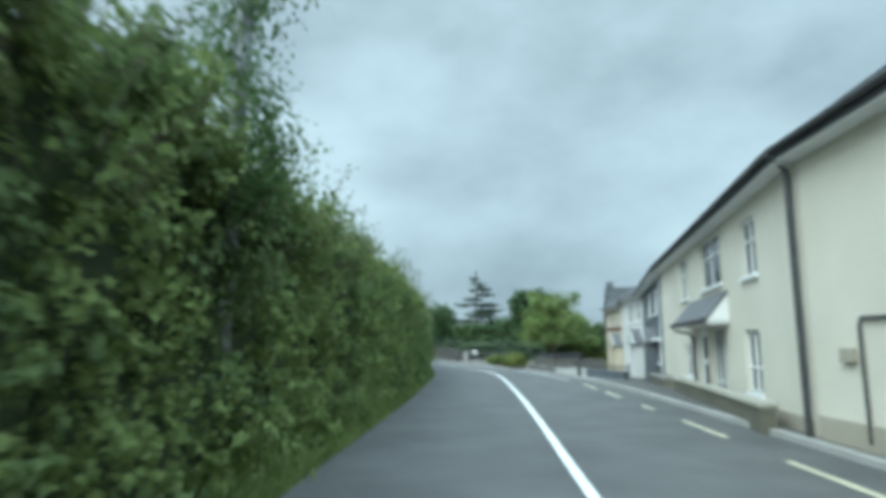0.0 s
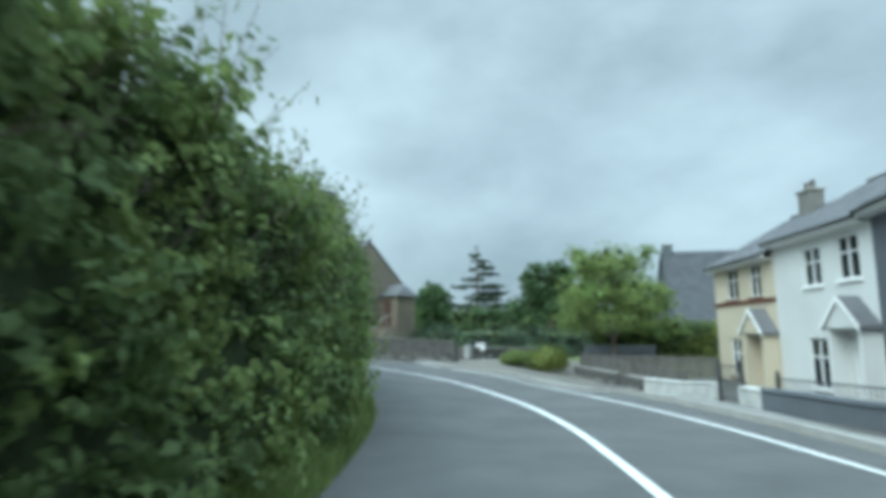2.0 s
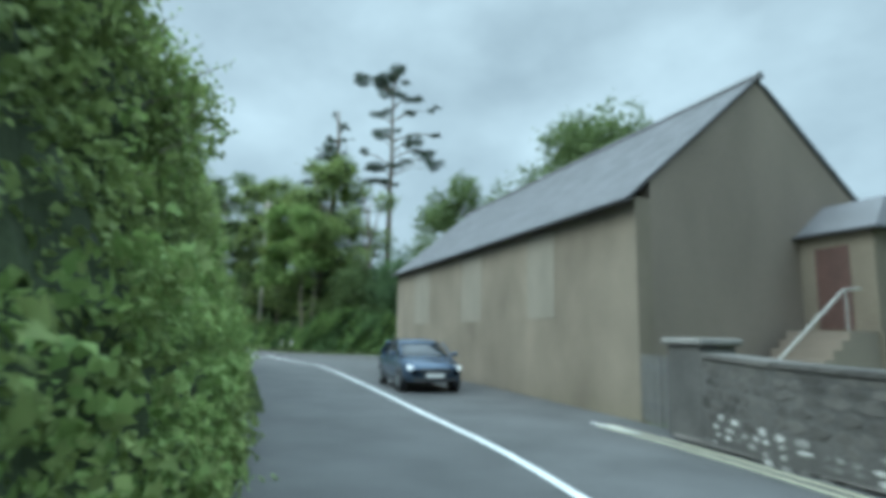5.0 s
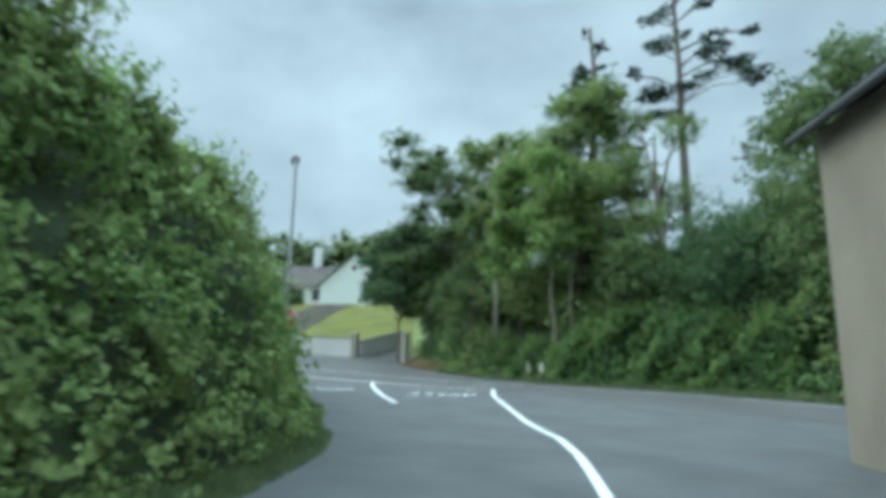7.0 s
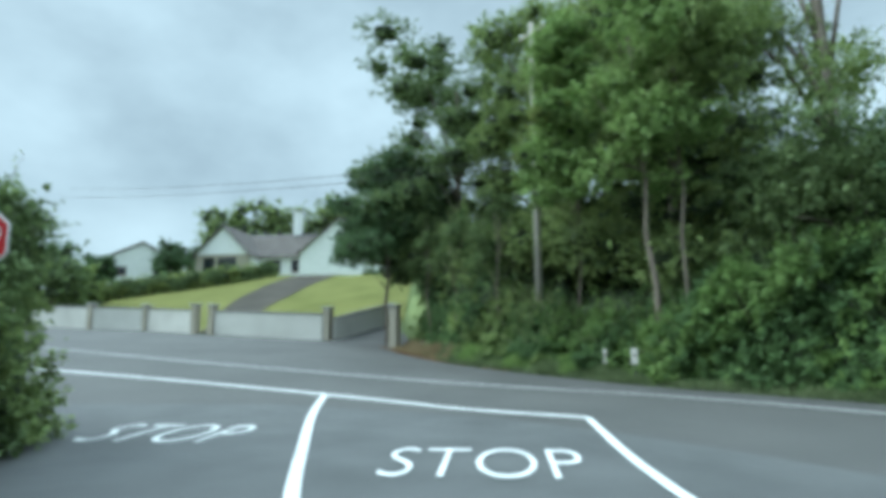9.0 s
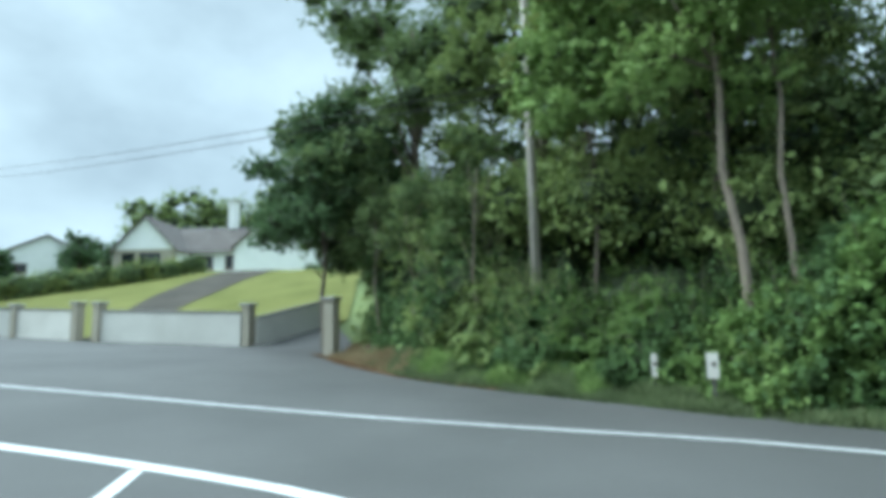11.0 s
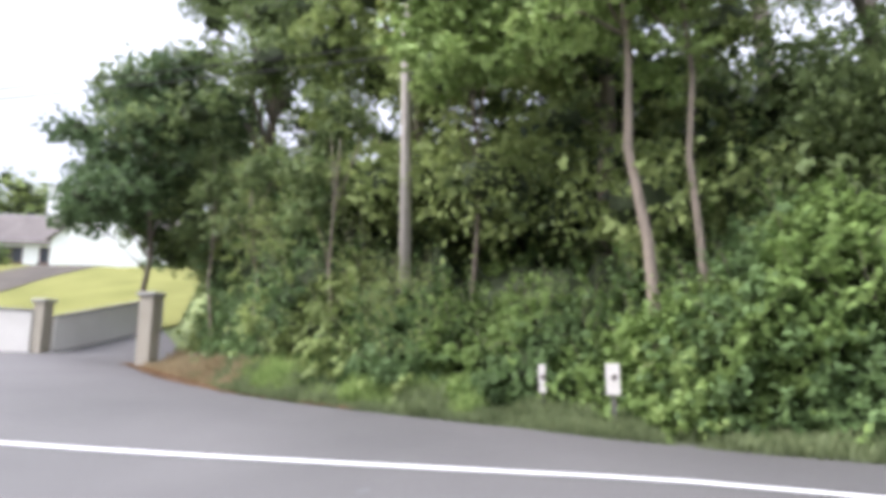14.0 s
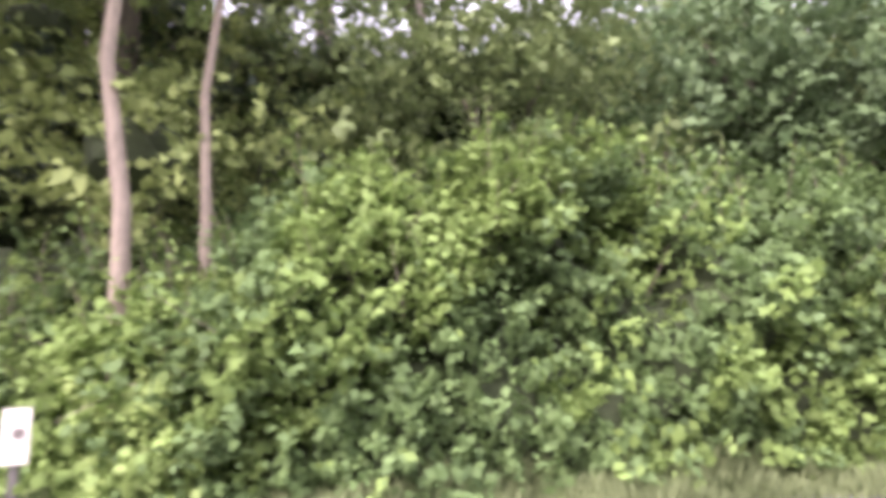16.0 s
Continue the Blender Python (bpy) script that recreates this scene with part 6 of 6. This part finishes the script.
cabinet(0.62, 52.6)
for k, (x, y, r, h, m) in enumerate(((3.1, 51.3, 0.75, 0.85, LEAF_LIGHT), (4.75, 51.5, 1.05, 1.5, LEAF_GOLD), (4.2, 53.6, 0.8, 1.0, LEAF_HEDGE))):
    tree("shrub", x, y, h, [(0, 0, h * 0.5, r, r * 0.8, h * 0.5), (r * 0.5, 0.1, h * 0.42, r * 0.6, r * 0.6, h * 0.42), (-r * 0.55, 0, h * 0.4, r * 0.6, r * 0.6, h * 0.4)], m, 0.08, 8000, "rounded green shrub in the forecourt bed", 90 + k, trunk_r=0.04, limbs=3, category="shrub", core=0.5)


def timber_fence(a, b, h, label, mat=WOOD, pitch=0.16, gap=0.01):
    L = math.hypot(b[0] - a[0], b[1] - a[1])
    e = thing("timber_fence", frame_at(a[0], a[1], float(ground_z(*a)), b[0] - a[0], b[1] - a[1]), label, "fence")
    n = int(L / pitch)
    for k in range(n):
        part("board", box(k * L / n + gap, (k + 1) * L / n - gap, 0, 0.025, 0.0, h - 0.04 * (k % 2), 0.004), mat, e)
    for z in (0.3, h - 0.3):
        part("rail", box(0, L, 0.03, 0.07, z, z + 0.08), mat, e)


timber_fence((-8.62, 58.85), (-7.75, 57.3), 1.3, "silvery grey picket side gate by the hall", SILVERED, 0.17, 0.05)
timber_fence((6.25, 50.95), (11.35, 46.85), 1.1, "dark weathered board fence")
timber_fence((6.35, 50.7), (6.95, 45.35), 1.1, "grey board fence behind the low rubble wall", WOOD, 0.2, 0.03)
timber_fence((6.78, 45.2), (6.86, 44.15), 1.05, "plain dark board gate in the low wall", WOOD, 0.13, 0.004)
timber_fence((7.1, 44.1), (7.6, 40.3), 0.95, "grey board fence behind the low white wall", WOOD, 0.2, 0.03)


def railing(a, b, h, label):
    """A wrought-iron railing: two posts, two rails and thin bars."""
    L = math.hypot(b[0] - a[0], b[1] - a[1])
    e = thing("railing", frame_at(a[0], a[1], float(ground_z(*a)), b[0] - a[0], b[1] - a[1]), label, "railing", "railings before the houses")
    drop = float(ground_z(*b) - ground_z(*a))
    for x in (0.0, L):
        z = drop * x / L
        post = part("post", box(x - 0.04, x + 0.04, -0.04, 0.04, z - 0.2, z + h + 0.08, 0.008), DARKTRIM, e)
        part("post_cap", tube([(x, 0, z + h + 0.08), (x, 0, z + h + 0.15)], [0.05, 0.015], 8), DARKTRIM, post)
    for z in (0.16, h - 0.04):
        part("rail", tube([(0, 0, z), (L, 0, z + drop)], [0.016, 0.016], 6), DARKTRIM, e)
    n = max(2, int(L / 0.13))
    for k in range(1, n):
        x = L * k / n
        part("bar", tube([(x, 0, drop * x / L + 0.1), (x, 0, drop * x / L + h)], [0.009, 0.009], 5), DARKTRIM, e)


railing((7.4, 37.35), (7.52, 36.3), 1.05, "black iron garden gate between two posts")
railing((7.8, 35.1), (8.5, 30.3), 0.85, "low black iron railing above the grey wall")


def garden_shed(x, y):
    e = thing("garden_shed", frame_at(x, y, float(ground_z(x, y)), 1.0, -0.42), "low dark shed with a grey felt roof behind the fence", "shed")
    for n, (x0, x1, y0, y1) in (("front_wall", (0, 3.4, 0, 0.06)), ("back_wall", (0, 3.4, 2.0, 2.06)), ("side_wall", (0, 0.06, 0.06, 2.0)), ("side_wall", (3.34, 3.4, 0.06, 2.0))):
        part(n, box(x0, x1, y0, y1, -0.2, 0.95), WOOD, e)
    part("roof", prism([(-0.2, 0.9), (1.03, 1.42), (2.26, 0.9), (2.26, 0.95), (1.03, 1.48), (-0.2, 0.95)], -0.15, 3.55), SLATE_DARK, e, "grey felt roof")
    part("fascia", box(-0.15, 3.55, -0.24, -0.205, 0.82, 0.93), SILVERED, e)
    for k in range(12):
        part("batten", box(0.1 + k * 0.28, 0.13 + k * 0.28, -0.012, -0.002, -0.1, 0.9), WOOD, e)


garden_shed(7.0, 53.0)


# ---- the car that comes the other way ----
def loft(sections):
    """A closed skin over rings of points."""
    bm = bmesh.new()
    rings = [[bm.verts.new(p) for p in ring] for ring in sections]
    for q, r in zip(rings, rings[1:]):
        for k in range(len(q)):
            j = (k + 1) % len(q)
            bm.faces.new((q[k], q[j], r[j], r[k]))
    bm.faces.new(rings[0][::-1]), bm.faces.new(rings[-1])
    bmesh.ops.recalc_face_normals(bm, faces=bm.faces[:])
    return bm


def car(x, y, ang):
    e = thing("car", pose(x, y, 0.02, 0, 0, ang), "blue hatchback car on the opposite lane", "car")
    rings = []
    for px, w, lo, hi in ((2.1, 0.55, 0.4, 0.6), (2.04, 0.74, 0.31, 0.7), (1.85, 0.82, 0.27, 0.78), (1.2, 0.86, 0.25, 0.93), (0.5, 0.87, 0.24, 0.97), (-0.6, 0.87, 0.24, 0.99), (-1.5, 0.86, 0.26, 1.0), (-1.95, 0.8, 0.32, 0.97), (-2.08, 0.66, 0.42, 0.88)):
        half = [(0.0, hi + 0.03), (w * 0.6, hi + 0.02), (w * 0.9, hi - 0.03), (w, hi - 0.16), (w * 1.005, lo + 0.25), (w * 0.97, lo + 0.07), (w * 0.86, lo)]
        rings.append([(px, v, z) for v, z in half] + [(px, -v, z) for v, z in half[:0:-1]])
    body = part("body", loft(rings), CARPAINT, e, smooth=True)
    rings = []
    for px, w, top in ((1.1, 0.72, 0.98), (0.75, 0.7, 1.17), (0.38, 0.66, 1.36), (-0.4, 0.66, 1.42), (-1.2, 0.64, 1.38), (-1.7, 0.62, 1.24), (-1.98, 0.6, 1.02)):
        half = [(0.0, top), (w * 0.75, top - 0.015), (w * 0.93, top - 0.06), (w + 0.13 * min(1, (top - 0.95) / 0.3), 0.95)]
        rings.append([(px, v, z) for v, z in half] + [(px, -v, z) for v, z in half[:0:-1]])
    part("window_band", loft(rings), GLASS, body, "dark tinted glass", smooth=True)
    rings = []
    for px, w, top in ((0.42, 0.64, 1.36), (0.0, 0.66, 1.41), (-0.6, 0.66, 1.43), (-1.2, 0.64, 1.39), (-1.55, 0.61, 1.3)):
        half = [(0.0, top + 0.02), (w * 0.75, top + 0.005), (w * 0.97, top - 0.05), (w * 0.95, top - 0.08)]
        rings.append([(px, v, z) for v, z in half] + [(px, -v, z) for v, z in half[:0:-1]])
    part("roof", loft(rings), CARPAINT, body, smooth=True)
    for s in (-1, 1):
        part("front_pillar", tube([(1.12, s * 0.77, 0.95), (0.4, s * 0.67, 1.37)], [0.035, 0.03], 6), CARPAINT, body)
        part("middle_pillar", tube([(-0.35, s * 0.83, 0.97), (-0.4, s * 0.66, 1.4)], [0.04, 0.035], 6), DARKTRIM, body)
        part("rear_pillar", tube([(-1.75, s * 0.75, 0.98), (-1.35, s * 0.64, 1.35)], [0.09, 0.06], 6), CARPAINT, body)
        lamp = loft([[(2.03, s * 0.45, 0.6), (2.0, s * 0.76, 0.62), (1.93, s * 0.77, 0.74), (2.0, s * 0.48, 0.7)], [(2.09, s * 0.45, 0.61), (2.04, s * 0.77, 0.63), (1.96, s * 0.78, 0.73), (2.05, s * 0.48, 0.69)]])
        part("headlight", lamp, WHITE, e, "clear headlight")
        part("mirror", box(0.78, 0.92, s * 0.95 - 0.09, s * 0.95 + 0.09, 0.97, 1.09, 0.03), CARPAINT, e)
        part("sill", box(-1.0, 1.0, s * 0.84 - 0.03, s * 0.84 + 0.03, 0.22, 0.3, 0.015), DARKTRIM, e)
    part("number_plate", box(2.1, 2.12, -0.26, 0.26, 0.42, 0.53), WHITE, e)
    part("grille", box(2.04, 2.115, -0.42, 0.42, 0.56, 0.66, 0.01), DARKTRIM, e)
    part("bumper", box(2.02, 2.11, -0.6, 0.6, 0.3, 0.41, 0.02), DARKTRIM, e)
    for wx in (-1.3, 1.3):
        for s in (-1, 1):
            part("wheel_arch", tube([(wx, s * 0.7, 0.33), (wx, s * 0.875, 0.33)], [0.37, 0.37], 20), DARKTRIM, e)
            w = part("wheel", tube([(wx, s * 0.68, 0.3), (wx, s * 0.885, 0.3)], [0.3, 0.3], 20), RUBBER, e)
            part("rim", tube([(wx, s * 0.8, 0.3), (wx, s * 0.892, 0.3)], [0.2, 0.19], 14), STEEL, w)


car(-16.0, 61.75, -42)
